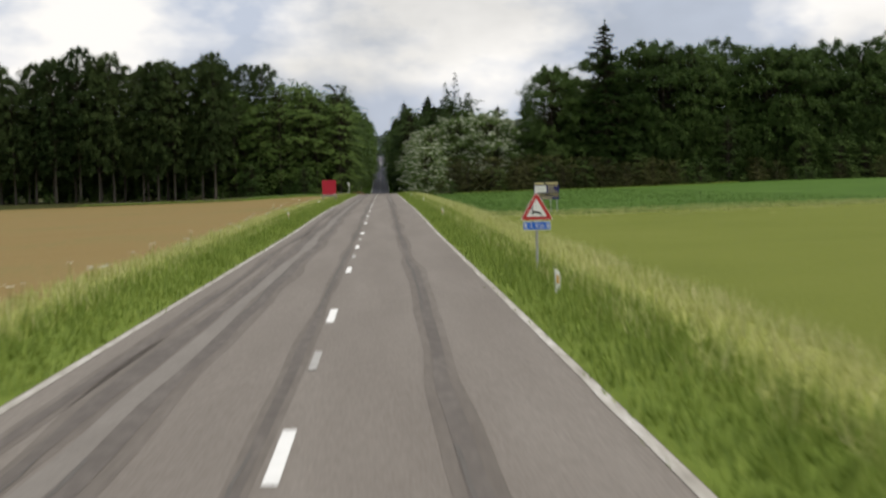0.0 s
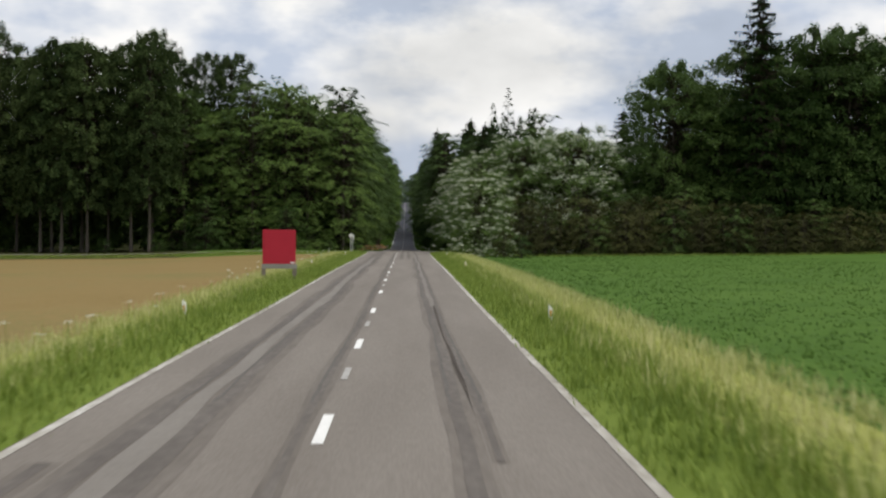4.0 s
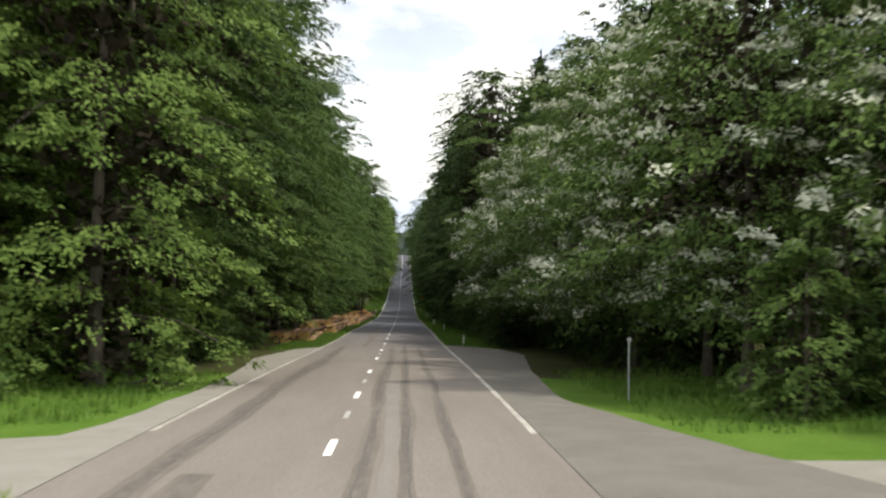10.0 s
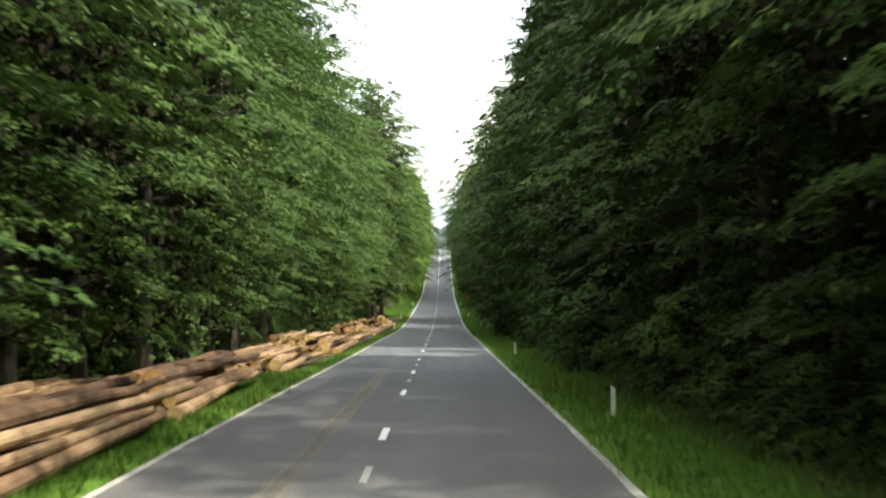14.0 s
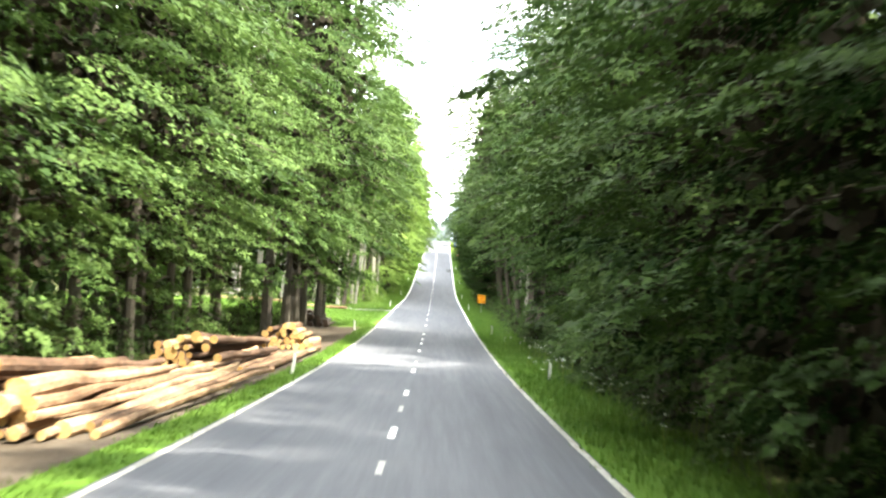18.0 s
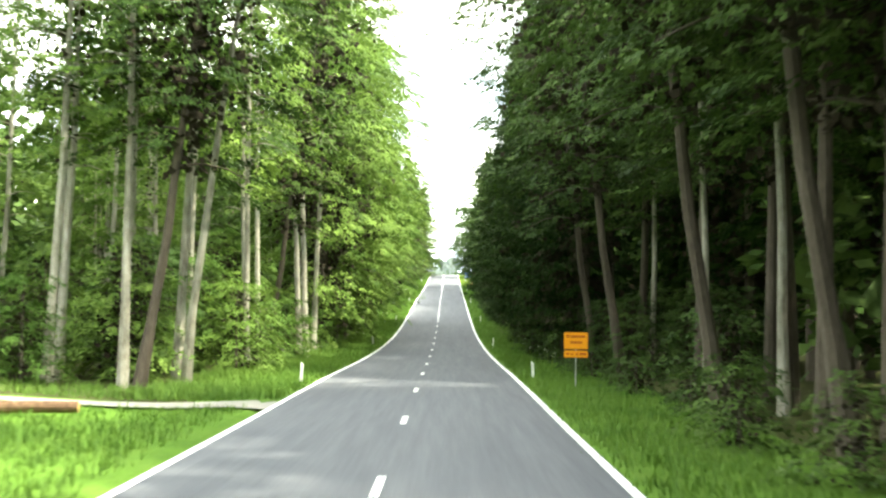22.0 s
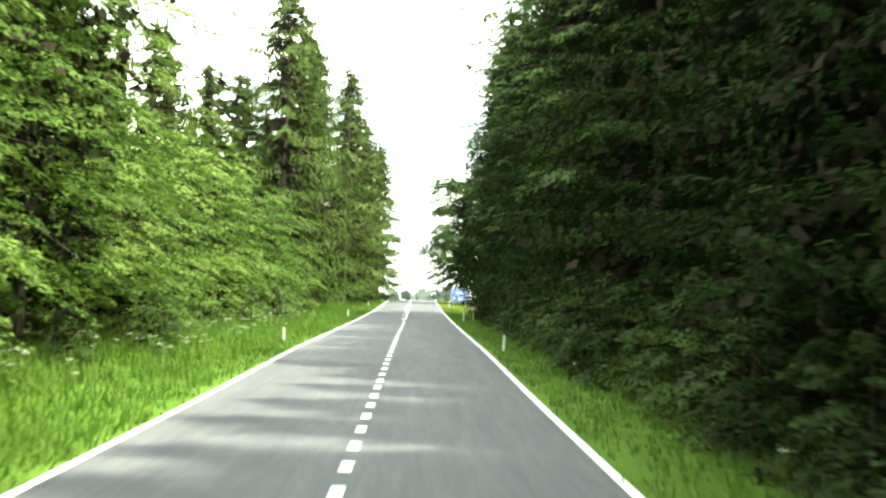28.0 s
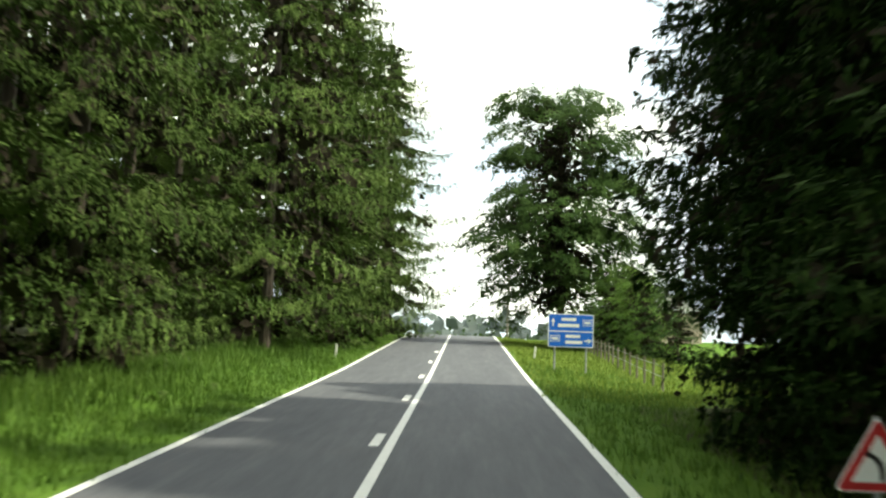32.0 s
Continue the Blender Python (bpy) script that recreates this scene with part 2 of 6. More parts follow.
M_GRASS = material("grass_blades", [(0.12, 0.18, 0.026), (0.18, 0.25, 0.04), (0.27, 0.335, 0.07)], 0.7, 0.35, 5, 0, per_piece=0.7, through_light=0.25)
M_FGRASS = material("forest_grass", [(0.06, 0.125, 0.016), (0.1, 0.185, 0.026), (0.16, 0.26, 0.045)], 0.7, 0.35, 5, 0, per_piece=0.4, through_light=0.25)
M_STRAW = material("tall_grass", [(0.3, 0.34, 0.09), (0.42, 0.44, 0.16), (0.54, 0.52, 0.26)], 0.75, 0.3, 5, 0, per_piece=0.8, through_light=0.25)
M_CROP_R = material("green_crop", [(0.055, 0.115, 0.02), (0.084, 0.158, 0.028), (0.112, 0.192, 0.038)], 0.8, 0.1, 5, 0, per_piece=0.3, through_light=0.2)
M_BLOSSOM = material("white_blossom", [(0.6, 0.62, 0.52), (0.8, 0.8, 0.74)], 0.7, 3, 9, 0, through_light=0.2)


def leaf_material(name, a, b, c, per_object=0.5, per_piece=0.3, gloss=0.6, thin=0.24):
    return material(name, [a, b, c], gloss, 0.25, 1.5, 0, per_object=per_object, per_piece=per_piece, through_light=thin, spec=0.08 if thin > 0.1 else 0.02, spread=(0.36, 0.64))


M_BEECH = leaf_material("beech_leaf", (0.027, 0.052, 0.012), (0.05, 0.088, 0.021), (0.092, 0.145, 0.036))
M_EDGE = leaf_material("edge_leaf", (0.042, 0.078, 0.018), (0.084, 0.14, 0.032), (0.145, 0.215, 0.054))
# Brighter leaf copy: sunlight is painted into this colour.
M_SUNNY = leaf_material("painted_sun_leaf", (0.05, 0.1, 0.018), (0.1, 0.17, 0.033), (0.17, 0.255, 0.056))
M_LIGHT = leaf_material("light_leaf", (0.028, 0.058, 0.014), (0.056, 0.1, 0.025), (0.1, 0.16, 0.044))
M_OLIVE = leaf_material("olive_leaf", (0.03, 0.034, 0.01), (0.055, 0.06, 0.018), (0.09, 0.095, 0.03))
M_WHITEB = leaf_material("whitebeam_leaf", (0.045, 0.082, 0.018), (0.085, 0.14, 0.034), (0.15, 0.215, 0.064), 0.3, 0.4)
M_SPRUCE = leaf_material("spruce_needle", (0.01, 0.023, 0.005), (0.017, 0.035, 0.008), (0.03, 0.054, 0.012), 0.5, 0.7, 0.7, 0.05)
# Lit copy of the spruce needles; the light is put into this colour.
M_SPRUCE_LIT = leaf_material("light_spruce_needle", (0.04, 0.068, 0.018), (0.072, 0.113, 0.03), (0.118, 0.168, 0.05), 0.5, 0.45, 0.7, 0.05)
M_PINE = leaf_material("pine_needle", (0.02, 0.036, 0.012), (0.038, 0.06, 0.02), (0.066, 0.094, 0.032), 0.5, 0.7, 0.7, 0.05)
M_BIRCHL = leaf_material("birch_leaf", (0.055, 0.105, 0.018), (0.11, 0.18, 0.034), (0.18, 0.265, 0.058))
M_LARCH = leaf_material("larch_needle", (0.05, 0.08, 0.028), (0.08, 0.12, 0.042), (0.12, 0.165, 0.062))
M_PALEBLOOM = material("creamy_blossom", [(0.42, 0.45, 0.34), (0.56, 0.59, 0.47), (0.7, 0.72, 0.62)], 0.7, 0.6, 4, 0, per_piece=0.5, through_light=0.3, spec=0.05)
M_BARK = material("grey_bark", [(0.05, 0.043, 0.034), (0.09, 0.078, 0.06), (0.15, 0.13, 0.105)], 0.9, 1.2, 9, 0.8, 0.04, stretch=(1, 1, 0.3))
M_BARK_D = material("dark_bark", [(0.045, 0.035, 0.027), (0.08, 0.065, 0.05), (0.12, 0.1, 0.08)], 0.95, 1.2, 9, 0.8, 0.04, stretch=(1, 1, 0.3))
M_BARK_P = material("pale_bark", [(0.15, 0.135, 0.105), (0.29, 0.27, 0.22), (0.42, 0.4, 0.34)], 0.85, 1.5, 6, 0.5, 0.03, stretch=(1, 1, 0.4))
# Near-black colour that paints the shade inside the crowns.
M_INNER_SHADE = material("inner_shade", [(0.02, 0.017, 0.012), (0.034, 0.029, 0.02), (0.05, 0.042, 0.03)], 0.95, 0.8, 5, 0, spec=0.03)
M_LOGSIDE = material("log_bark", [(0.075, 0.042, 0.026), (0.17, 0.098, 0.056), (0.34, 0.225, 0.135)], 0.9, 0.9, 7, 0.9, 0.05, per_object=0.9, stretch=(1, 0.35, 1))
M_LOGEND = material("cut_wood", [(0.42, 0.24, 0.09), (0.6, 0.38, 0.14), (0.78, 0.57, 0.28)], 0.85, 3, 18, 0.2, 0.01, per_object=0.6)
M_LOGDARK = material("old_log_bark", [(0.03, 0.02, 0.016), (0.055, 0.038, 0.03), (0.09, 0.065, 0.05)], 0.9, 1.5, 10, 0.8, 0.03, per_object=0.5)
M_ENDDARK = material("old_cut_wood", [(0.07, 0.045, 0.032), (0.12, 0.08, 0.055)], 0.9, 3, 18, 0.2, 0.01, per_object=0.6)
M_STEEL = material("galvanised_steel", [(0.3, 0.31, 0.31), (0.42, 0.43, 0.43)], 0.45, 4, 30, 0.05, 0.002, metal=0.6)
M_WHITE = material("white_sheet", [(0.72, 0.72, 0.7), (0.82, 0.82, 0.8)], 0.5, 3, 20, 0)
M_RED = material("sign_red", [(0.42, 0.02, 0.022), (0.5, 0.03, 0.03)], 0.45, 3, 20, 0)
M_BLUE = material("sign_blue", [(0.008, 0.1, 0.5), (0.014, 0.14, 0.62)], 0.45, 3, 20, 0)
M_NAVY = material("navy_board", [(0.012, 0.014, 0.09), (0.02, 0.022, 0.13)], 0.6, 3, 20, 0)
M_BLACK = material("sign_black", [(0.012, 0.012, 0.012), (0.025, 0.025, 0.025)], 0.6, 3, 20, 0)
M_YELLOW = material("pale_yellow_print", [(0.5, 0.42, 0.2), (0.6, 0.52, 0.28)], 0.6, 3, 20, 0)
M_ORANGE = material("sign_orange", [(0.75, 0.28, 0.01), (0.85, 0.36, 0.015)], 0.5, 3, 20, 0)
M_RUST = material("rust_print", [(0.4, 0.09, 0.01), (0.5, 0.13, 0.01)], 0.6, 3, 20, 0)
M_CRIMSON = material("crimson_panel", [(0.36, 0.012, 0.03), (0.44, 0.018, 0.04)], 0.55, 0.7, 12, 0.05, 0.004)
M_CONCRETE = material("grey_concrete", [(0.2, 0.19, 0.175), (0.32, 0.31, 0.29)], 0.9, 1.2, 14, 0.3, 0.01)
M_SHEETBACK = material("grey_sheet_back", [(0.6, 0.6, 0.58), (0.72, 0.72, 0.7)], 0.5, 2, 20, 0, metal=0.2)
M_POST = material("post_white", [(0.68, 0.68, 0.64), (0.8, 0.8, 0.76)], 0.55, 3, 14, 0.05, 0.002)
M_REFLECT = material("post_amber", [(0.55, 0.3, 0.03), (0.65, 0.36, 0.04)], 0.3, 3, 14, 0)
M_WOOD = material("weathered_wood", [(0.14, 0.12, 0.095), (0.24, 0.21, 0.17)], 0.9, 2, 16, 0.5, 0.01)
M_ROOF = material("pale_roof", [(0.42, 0.42, 0.42), (0.55, 0.55, 0.55)], 0.6, 1, 10, 0.1, 0.01)
M_WALL = material("house_wall", [(0.4, 0.32, 0.26), (0.5, 0.42, 0.35)], 0.85, 1, 10, 0.2, 0.01)
# Greyed green: distance haze is painted into the colour.
M_HILL = material("hazed_wood", [(0.09, 0.11, 0.11), (0.11, 0.13, 0.13), (0.13, 0.15, 0.145)], 0.95, 0.05, 0.4, 0, per_piece=0.5)


# ---- mesh helpers ----
def mesh_from(name, verts, faces, mats, slots=None):
    me = bpy.data.meshes.new(name)
    me.from_pydata(np.asarray(verts).tolist() if len(verts) else [], [], faces.tolist() if hasattr(faces, "tolist") else faces)
    for m in mats if isinstance(mats, (list, tuple)) else [mats]:
        me.materials.append(m)
    if slots is not None:
        me.polygons.foreach_set("material_index", slots)
    me.update()
    return me


def part(name, bm, mat, parent=None, label=""):
    me = bpy.data.meshes.new(name)
    bm.to_mesh(me)
    bm.free()
    me.materials.append(mat)
    ob = new(name, me)
    if parent is not None:
        ob.parent = parent
    return tagged(ob, label) if label else ob


def mesh_part(name, me, parent=None, label=""):
    ob = new(name, me)
    if parent is not None:
        ob.parent = parent
    return tagged(ob, label) if label else ob


def box(bm, x0, x1, y0, y1, z0, z1, bevel=0.0):
    r = bmesh.ops.create_cube(bm, size=1, matrix=Matrix.Translation(((x0 + x1) / 2, (y0 + y1) / 2, (z0 + z1) / 2)) @ Matrix.Diagonal((x1 - x0, y1 - y0, z1 - z0, 1)))
    if bevel:
        edges = list({e for v in r["verts"] for e in v.link_edges})
        bmesh.ops.bevel(bm, geom=edges, offset=bevel, segments=2, affect="EDGES")


def rod(bm, a, b, r0, r1=None, sides=10):
    a, b = Vector(a), Vector(b)
    m = Matrix.Translation((a + b) / 2) @ (b - a).to_track_quat("Z", "Y").to_matrix().to_4x4()
    bmesh.ops.create_cone(bm, cap_ends=True, segments=sides, radius1=r0, radius2=r0 if r1 is None else r1, depth=(b - a).length, matrix=m)


def plate(bm, points, y0, y1, bevel=0.0):
    """A flat outline in x and z given a thickness along y."""
    front = [bm.verts.new((x, y0, z)) for x, z in points]
    f = bm.faces.new(front)
    r = bmesh.ops.extrude_face_region(bm, geom=[f])
    for v in r["geom"]:
        if isinstance(v, bmesh.types.BMVert):
            v.co.y = y1
    bmesh.ops.recalc_face_normals(bm, faces=bm.faces)


def rounded(points, r, steps=5):
    out = []
    n = len(points)
    for i in range(n):
        p, a, b = Vector(points[i]), Vector(points[i - 1]), Vector(points[(i + 1) % n])
        u, v = (a - p).normalized(), (b - p).normalized()
        ang = u.angle(v)
        d = r / math.tan(ang / 2)
        c = p + (u + v).normalized() * (r / math.sin(ang / 2))
        s, e = p + u * d - c, p + v * d - c
        turn = s.angle_signed(e)
        for k in range(steps + 1):
            w = s.copy()
            w.rotate(Matrix.Rotation(-turn * k / steps, 2))
            out.append((c.x + w.x, c.y + w.y))
    return out


def empty(name, x=0, y=0, z=0, turn=0):
    ob = new(name)
    ob.matrix_basis = pose(x, y, z, 0, 0, turn)
    return ob


# ---- ground: one sheet with fields, verges, forest floor ----
def ground_kind(x, y):
    a = abs(x)
    if y < 262:
        if x < 0:
            return 0 if a < 5.6 else 7 if a < 7.6 else 1
        if a < 7.8:
            return 0 if a < 5.5 else 7
        return 3 if y < 102 else 2
    if y < 300 and a < (14 if x > 0 else 30):
        return 5
    if 286 < y < 345 and a > (4.4 if y < 326 else 7.4):
        return 4
    if x < 0 and 398 < y < 548 and 4.9 < a < 10.5:
        return 6
    if x < 0 and 548 < y < 586 and a < 40:
        return 5
    if x > 0 and y > 838:
        return 5
    if x < 0 and 690 < y:
        return 5 if a < 10 or y > 880 else 4
    if y > 905:
        return 5
    return 5 if a < (9 if 556 < y < 630 and x > 0 else 6.8) else 4


xs = [-700, -400, -250, -160, -110, -80, -60, -45, -35, -27, -20, -15, -12, -10.5, -9, -7.6, -6.8, -6, -5.4, -4.9, -4.5, -4.1, -3.6, -1.5, 1.5, 3.6, 4.2, 4.6, 5, 5.5, 6.2, 6.8, 7.8, 9, 10.5, 12, 15, 20, 27, 35, 45, 60, 80, 110, 160, 250, 400, 700]
ys = [-400, -200, -120, -80] + [-50 + 4 * i for i in range(270)] + [1040, 1100, 1200, 1400, 1700, 2200]
gv = [(x, y, ground_z(x, y)) for y in ys for x in xs]
nx = len(xs)
gf, gs = [], []
for j in range(len(ys) - 1):
    for i in range(nx - 1):
        gf.append((j * nx + i, j * nx + i + 1, (j + 1) * nx + i + 1, (j + 1) * nx + i))
        gs.append(ground_kind((xs[i] + xs[i + 1]) / 2, (ys[j] + ys[j + 1]) / 2))
ground = new("ground", mesh_from("ground", gv, gf, [M_SOIL, M_FIELD_L, M_FIELD_R, M_FIELD_RN, M_FLOOR, M_LAWN, M_MUD, M_DRY], gs))
tagged(ground, "fields, grassy verges and dark forest floor beside the road", "ground", kind="structure")


# ---- road ----
def strip(name, y0, y1, left, right, lift, mat, step=4.0, across=4, skirt=0.0):
    n = max(1, int((y1 - y0) / step + 0.5))
    vs, fs = [], []
    for i in range(n + 1):
        y = y0 + (y1 - y0) * i / n
        a, b = left(y), right(y)
        row = [(a + (b - a) * k / across, y, road_z(y) + lift) for k in range(across + 1)]
        if skirt:
            row = [(a - 0.02, y, road_z(y) + lift - skirt)] + row + [(b + 0.02, y, road_z(y) + lift - skirt)]
        vs += row
    w = len(vs) // (n + 1)
    for i in range(n):
        for k in range(w - 1):
            fs.append((i * w + k, i * w + k + 1, (i + 1) * w + k + 1, (i + 1) * w + k))
    return mesh_from(name, vs, fs, mat)


road_old = new("road", strip("road", -120, 300, lambda y: edge_left(y) - 0.1, lambda y: edge_right(y) + 0.1, 0.0, M_OLD, skirt=0.12))
tagged(road_old, "straight two-lane road of worn grey asphalt", "road", kind="structure")
road_mid = new("road", strip("road", 300, 400, lambda y: edge_left(y) - 0.1, lambda y: edge_right(y) + 0.1, 0.0, M_AGEING, skirt=0.12))
tagged(road_mid, "straight two-lane road of grey patched asphalt", "road", kind="structure")
road_new = new("road", strip("road", 400, 1060, lambda y: edge_left(y) - 0.12, lambda y: edge_right(y) + 0.12, 0.0, M_NEW, skirt=0.12))
tagged(road_new, "straight two-lane road of darker smooth asphalt", "road", kind="structure")


def wobble(x0, amp, seed, width):
    def side(s):
        return lambda y: x0 + amp * noise.noise((y * 0.06, seed, 0)) + 0.3 * amp * noise.noise((y * 0.25, seed, 3)) + s * width * (0.5 + 0.35 * noise.noise((y * 0.12, seed, 7)))
    return side(-1), side(1)


seams = [(1.85, 0.16, 1, 0.22, -60, 230), (2.15, 0.14, 2, 0.12, 120, 330), (-1.75, 0.2, 3, 0.3, -60, 270), (-2.4, 0.2, 4, 0.26, -60, 330), (0.62, 0.1, 5, 0.16, 225, 330), (1.32, 0.1, 6, 0.14, 225, 335),
         (-0.28, 0.06, 7, 0.14, -60, 260), (-2.95, 0.12, 8, 0.16, -60, 120), (-1.2, 0.2, 11, 0.2, 330, 400)]
for x0, amp, seed, w, y0, y1 in seams:
    a, b = wobble(x0, amp, seed, w)
    wa, wb = wobble(x0, amp, seed, w * 2.3)
    h = new("seam_stain", strip("seam_stain", y0, y1, wa, wb, 0.003, M_HALO, 1.0, 1))
    tagged(h, "darker stained asphalt beside a sealed seam", "road stain", "road stains", "structure")
    s = new("tar_seam", strip("tar_seam", y0, y1, a, b, 0.007, M_TAR, 1.0, 1))
    tagged(s, "dark tar-sealed seam along the asphalt", "road repair", "tar seams", "structure")
for x0, amp, seed, w, y0, y1 in seams:
    for k, dx in ((0, -0.3 if seed % 2 else 0.35),):
        a, b = wobble(x0 + dx * w, amp, seed, 0.05)
        for part_y in range(int(y0), int(y1), 30):
            g0 = part_y + 9 * noise.noise((part_y * 0.3, seed, k)) + 5
            g1 = g0 + 17 + 9 * noise.noise((part_y * 0.37, seed, k + 4))
            jag = lambda y, f: f(y) + 0.05 * noise.noise((y * 1.3, seed, k + 2))
            c = new("road_crack", strip("road_crack", g0, g1, lambda y: jag(y, a), lambda y: jag(y, b), 0.011, M_CRACK, 0.7, 1))
            tagged(c, "thin dark crack beside a sealed seam", "road crack", "road cracks", "structure")
for x0, amp, seed, w, y0, y1 in [(2.0, 0.14, 12, 0.16, 150, 250), (-2.05, 0.2, 13, 0.3, -60, 230), (1.0, 0.15, 14, 0.3, 235, 300)]:
    a, b = wobble(x0, amp, seed, w)
    s = new("worn_track", strip("worn_track", y0, y1, a, b, 0.009, M_PALE, 1.0, 1))
    tagged(s, "paler worn wheel track on the asphalt", "road repair", "worn tracks", "structure")

for side, fn in ((-1, edge_left), (1, edge_right)):
    for y0, y1 in ((-100, 262), (276, 556)):
        e = new("concrete_edge", strip("concrete_edge", y0, y1, lambda y: fn(y) - 0.06 + 0.04 * noise.noise((y * 0.4, side, 0)), lambda y: fn(y) + 0.08 + 0.05 * noise.noise((y * 0.5, side, 5)), 0.008, M_KERB, 2.0, 1))
        tagged(e, "pale worn edge strip along the asphalt", "road edge", "edge strips", "structure")
    e = new("edge_line", strip("edge_line", 558, 1050, lambda y: fn(y) - 0.09, lambda y: fn(y) + 0.09, 0.008, M_PAINT, 4.0, 1))
    tagged(e, "continuous white painted edge line", "road marking", "edge lines", "structure")


def dash(y, length, x=0.0, width=0.15, mat=M_PAINT):
    d = new("centre_dash", strip("centre_dash", y, y + length, lambda v: x - width / 2, lambda v: x + width / 2, 0.011, mat, 1.3, 1))
    return tagged(d, "white painted dash of the centre line" if mat is M_PAINT else "faded white dash of the centre line", "road marking", "centre dashes", "structure")


for k in range(-3, 39):
    y = 20.6 + 12.58 * k
    dash(y, 2.45)
    if k % 3 != 1 and y < 540:
        dash(y + 6.7, 1.9, 0.0, 0.12, M_WORN)
for y in (516.3, 524.8, 530.6, 538.2, 553.5):
    dash(y, 2.0)
for k in range(11):
    dash(565.6 + 12.35 * k, 2.4)
k = 700.0
while k < 806:
    dash(k, 1.25, float(np.interp(k, [770, 795, 808], [0, 0.09, -0.05])), 0.2)
    k += 2.52
for k in range(6):
    dash(808.5 + 12.7 * k, 2.5, -0.2, 0.2)
solid = new("centre_line", strip("centre_line", 808, 1040, lambda y: 0.02, lambda y: 0.2, 0.012, M_PAINT, 4.0, 1))
tagged(solid, "continuous white centre line beside the dashes", "road marking", kind="structure")

# lay-bys of the side tracks
def shoulder_left(y):
    return float(np.interp(y, [264, 267, 271, 278, 290, 300, 310, 318, 324, 328], [0, 1.2, 1.9, 1.0, 0.8, 1.2, 1.9, 1.5, 1.2, 0])) + 0.15 * noise.noise((y * 0.5, 2, 0))


def shoulder_right(y):
    return float(np.interp(y, [258, 262, 268, 275, 285, 300, 318, 327, 335], [0, 2.5, 4.5, 3.0, 1.5, 2.2, 3.6, 3.0, 0])) + 0.15 * noise.noise((y * 0.5, 5, 0))


lay_l = strip("gravel_track", 264, 328, lambda y: edge_left(y) - 0.12 - max(0, shoulder_left(y)), lambda y: edge_left(y) - 0.09, 0.012, M_GRAVEL, 1.5, 3)
tagged(new("gravel_track", lay_l), "grey gravel mouth of a forest track", "track", "track mouths", "structure")
# The right mouth uses the gravel that has shade in its colour.
lay_r = strip("gravel_track", 258, 335, lambda y: edge_right(y) + 0.09, lambda y: edge_right(y) + 0.12 + max(0, shoulder_right(y)), 0.012, M_GRAVEL_SHADED, 1.5, 3)
tagged(new("gravel_track", lay_r), "grey gravel mouth of a forest track", "track", "track mouths", "structure")
for x0, x1, yc, wd in ((-60, -5, 273.5, 1.6), (7, 60, 271.5, 1.6)):
    vs = [(x, yc + s * wd + 0.4 * noise.noise((x * 0.2, s, 0)), ground_z(x, yc) + 0.05) for x in np.linspace(x0, x1, 40) for s in (-1, 0, 1)]
    fs = [(3 * i + k, 3 * i + 3 + k, 3 * i + 4 + k, 3 * i + 1 + k) for i in range(39) for k in (0, 1)]
    tagged(new("gravel_track", mesh_from("gravel_track", vs, fs, M_GRAVEL)), "narrow gravel track along the forest edge", "track", "tracks", "structure")


# ---- trees ----
def quads(c, a, nrm, length, width):
    """Leaf blades: centres, axes and normals to pointed quads."""
    a = a / np.linalg.norm(a, axis=1, keepdims=True)
    s = np.cross(a, nrm)
    s /= np.linalg.norm(s, axis=1, keepdims=True) + 1e-9
    l, w = length[:, None] / 2, width[:, None] / 2
    v = np.stack([c - a * l, c + s * w + a * l * 0.15, c + a * l, c - s * w + a * l * 0.15], 1).reshape(-1, 3)
    return v, np.arange(len(v)).reshape(-1, 4)


def blades(c, a, nrm, length, width):
    """Single pointed leaves: broad at the base, sharp at the tip."""
    a = a / np.linalg.norm(a, axis=1, keepdims=True)
    s = np.cross(a, nrm)
    s /= np.linalg.norm(s, axis=1, keepdims=True) + 1e-9
    l, w = length[:, None] / 2, width[:, None] / 2
    v = np.stack([c - a * l * 0.7 - s * w, c - a * l * 0.7 + s * w, c + a * l], 1).reshape(-1, 3)
    return v, np.arange(len(v)).reshape(-1, 3)


def tube(points, radii, sides):
    pts = np.asarray(points, float)
    vs, fs = [], []
    for i, p in enumerate(pts):
        d = pts[min(i + 1, len(pts) - 1)] - pts[max(i - 1, 0)]
        d /= np.linalg.norm(d) + 1e-9
        u = np.cross(d, (0.31, 0.95, 0.05))
        u /= np.linalg.norm(u)
        w = np.cross(d, u)
        for k in range(sides):
            t = 2 * math.pi * k / sides
            vs.append(p + radii[i] * (math.cos(t) * u + math.sin(t) * w))
    for i in range(len(pts) - 1):
        for k in range(sides):
            fs.append((i * sides + k, i * sides + (k + 1) % sides, (i + 1) * sides + (k + 1) % sides, (i + 1) * sides + k))
    return np.array(vs), fs


def grown(pieces):
    """Trunk and limbs as one connected mesh: a web joins each limb to the nearest point of the trunk."""
    vs, fs = joined(pieces)
    trunk = pieces[0][0]
    n = len(trunk)
    for v, f in pieces[1:]:
        near = int(np.argmin(((trunk - v[0]) ** 2).sum(1)))
        fs.append((n, n + 1, near))
        n += len(v)
    return vs, fs


def joined(pieces):
    vs, fs, n = [], [], 0
    for v, f in pieces:
        vs.append(v)
        fs += [tuple(i + n for i in q) for q in (f.tolist() if hasattr(f, "tolist") else f)]
        n += len(v)
    return np.concatenate(vs), fs


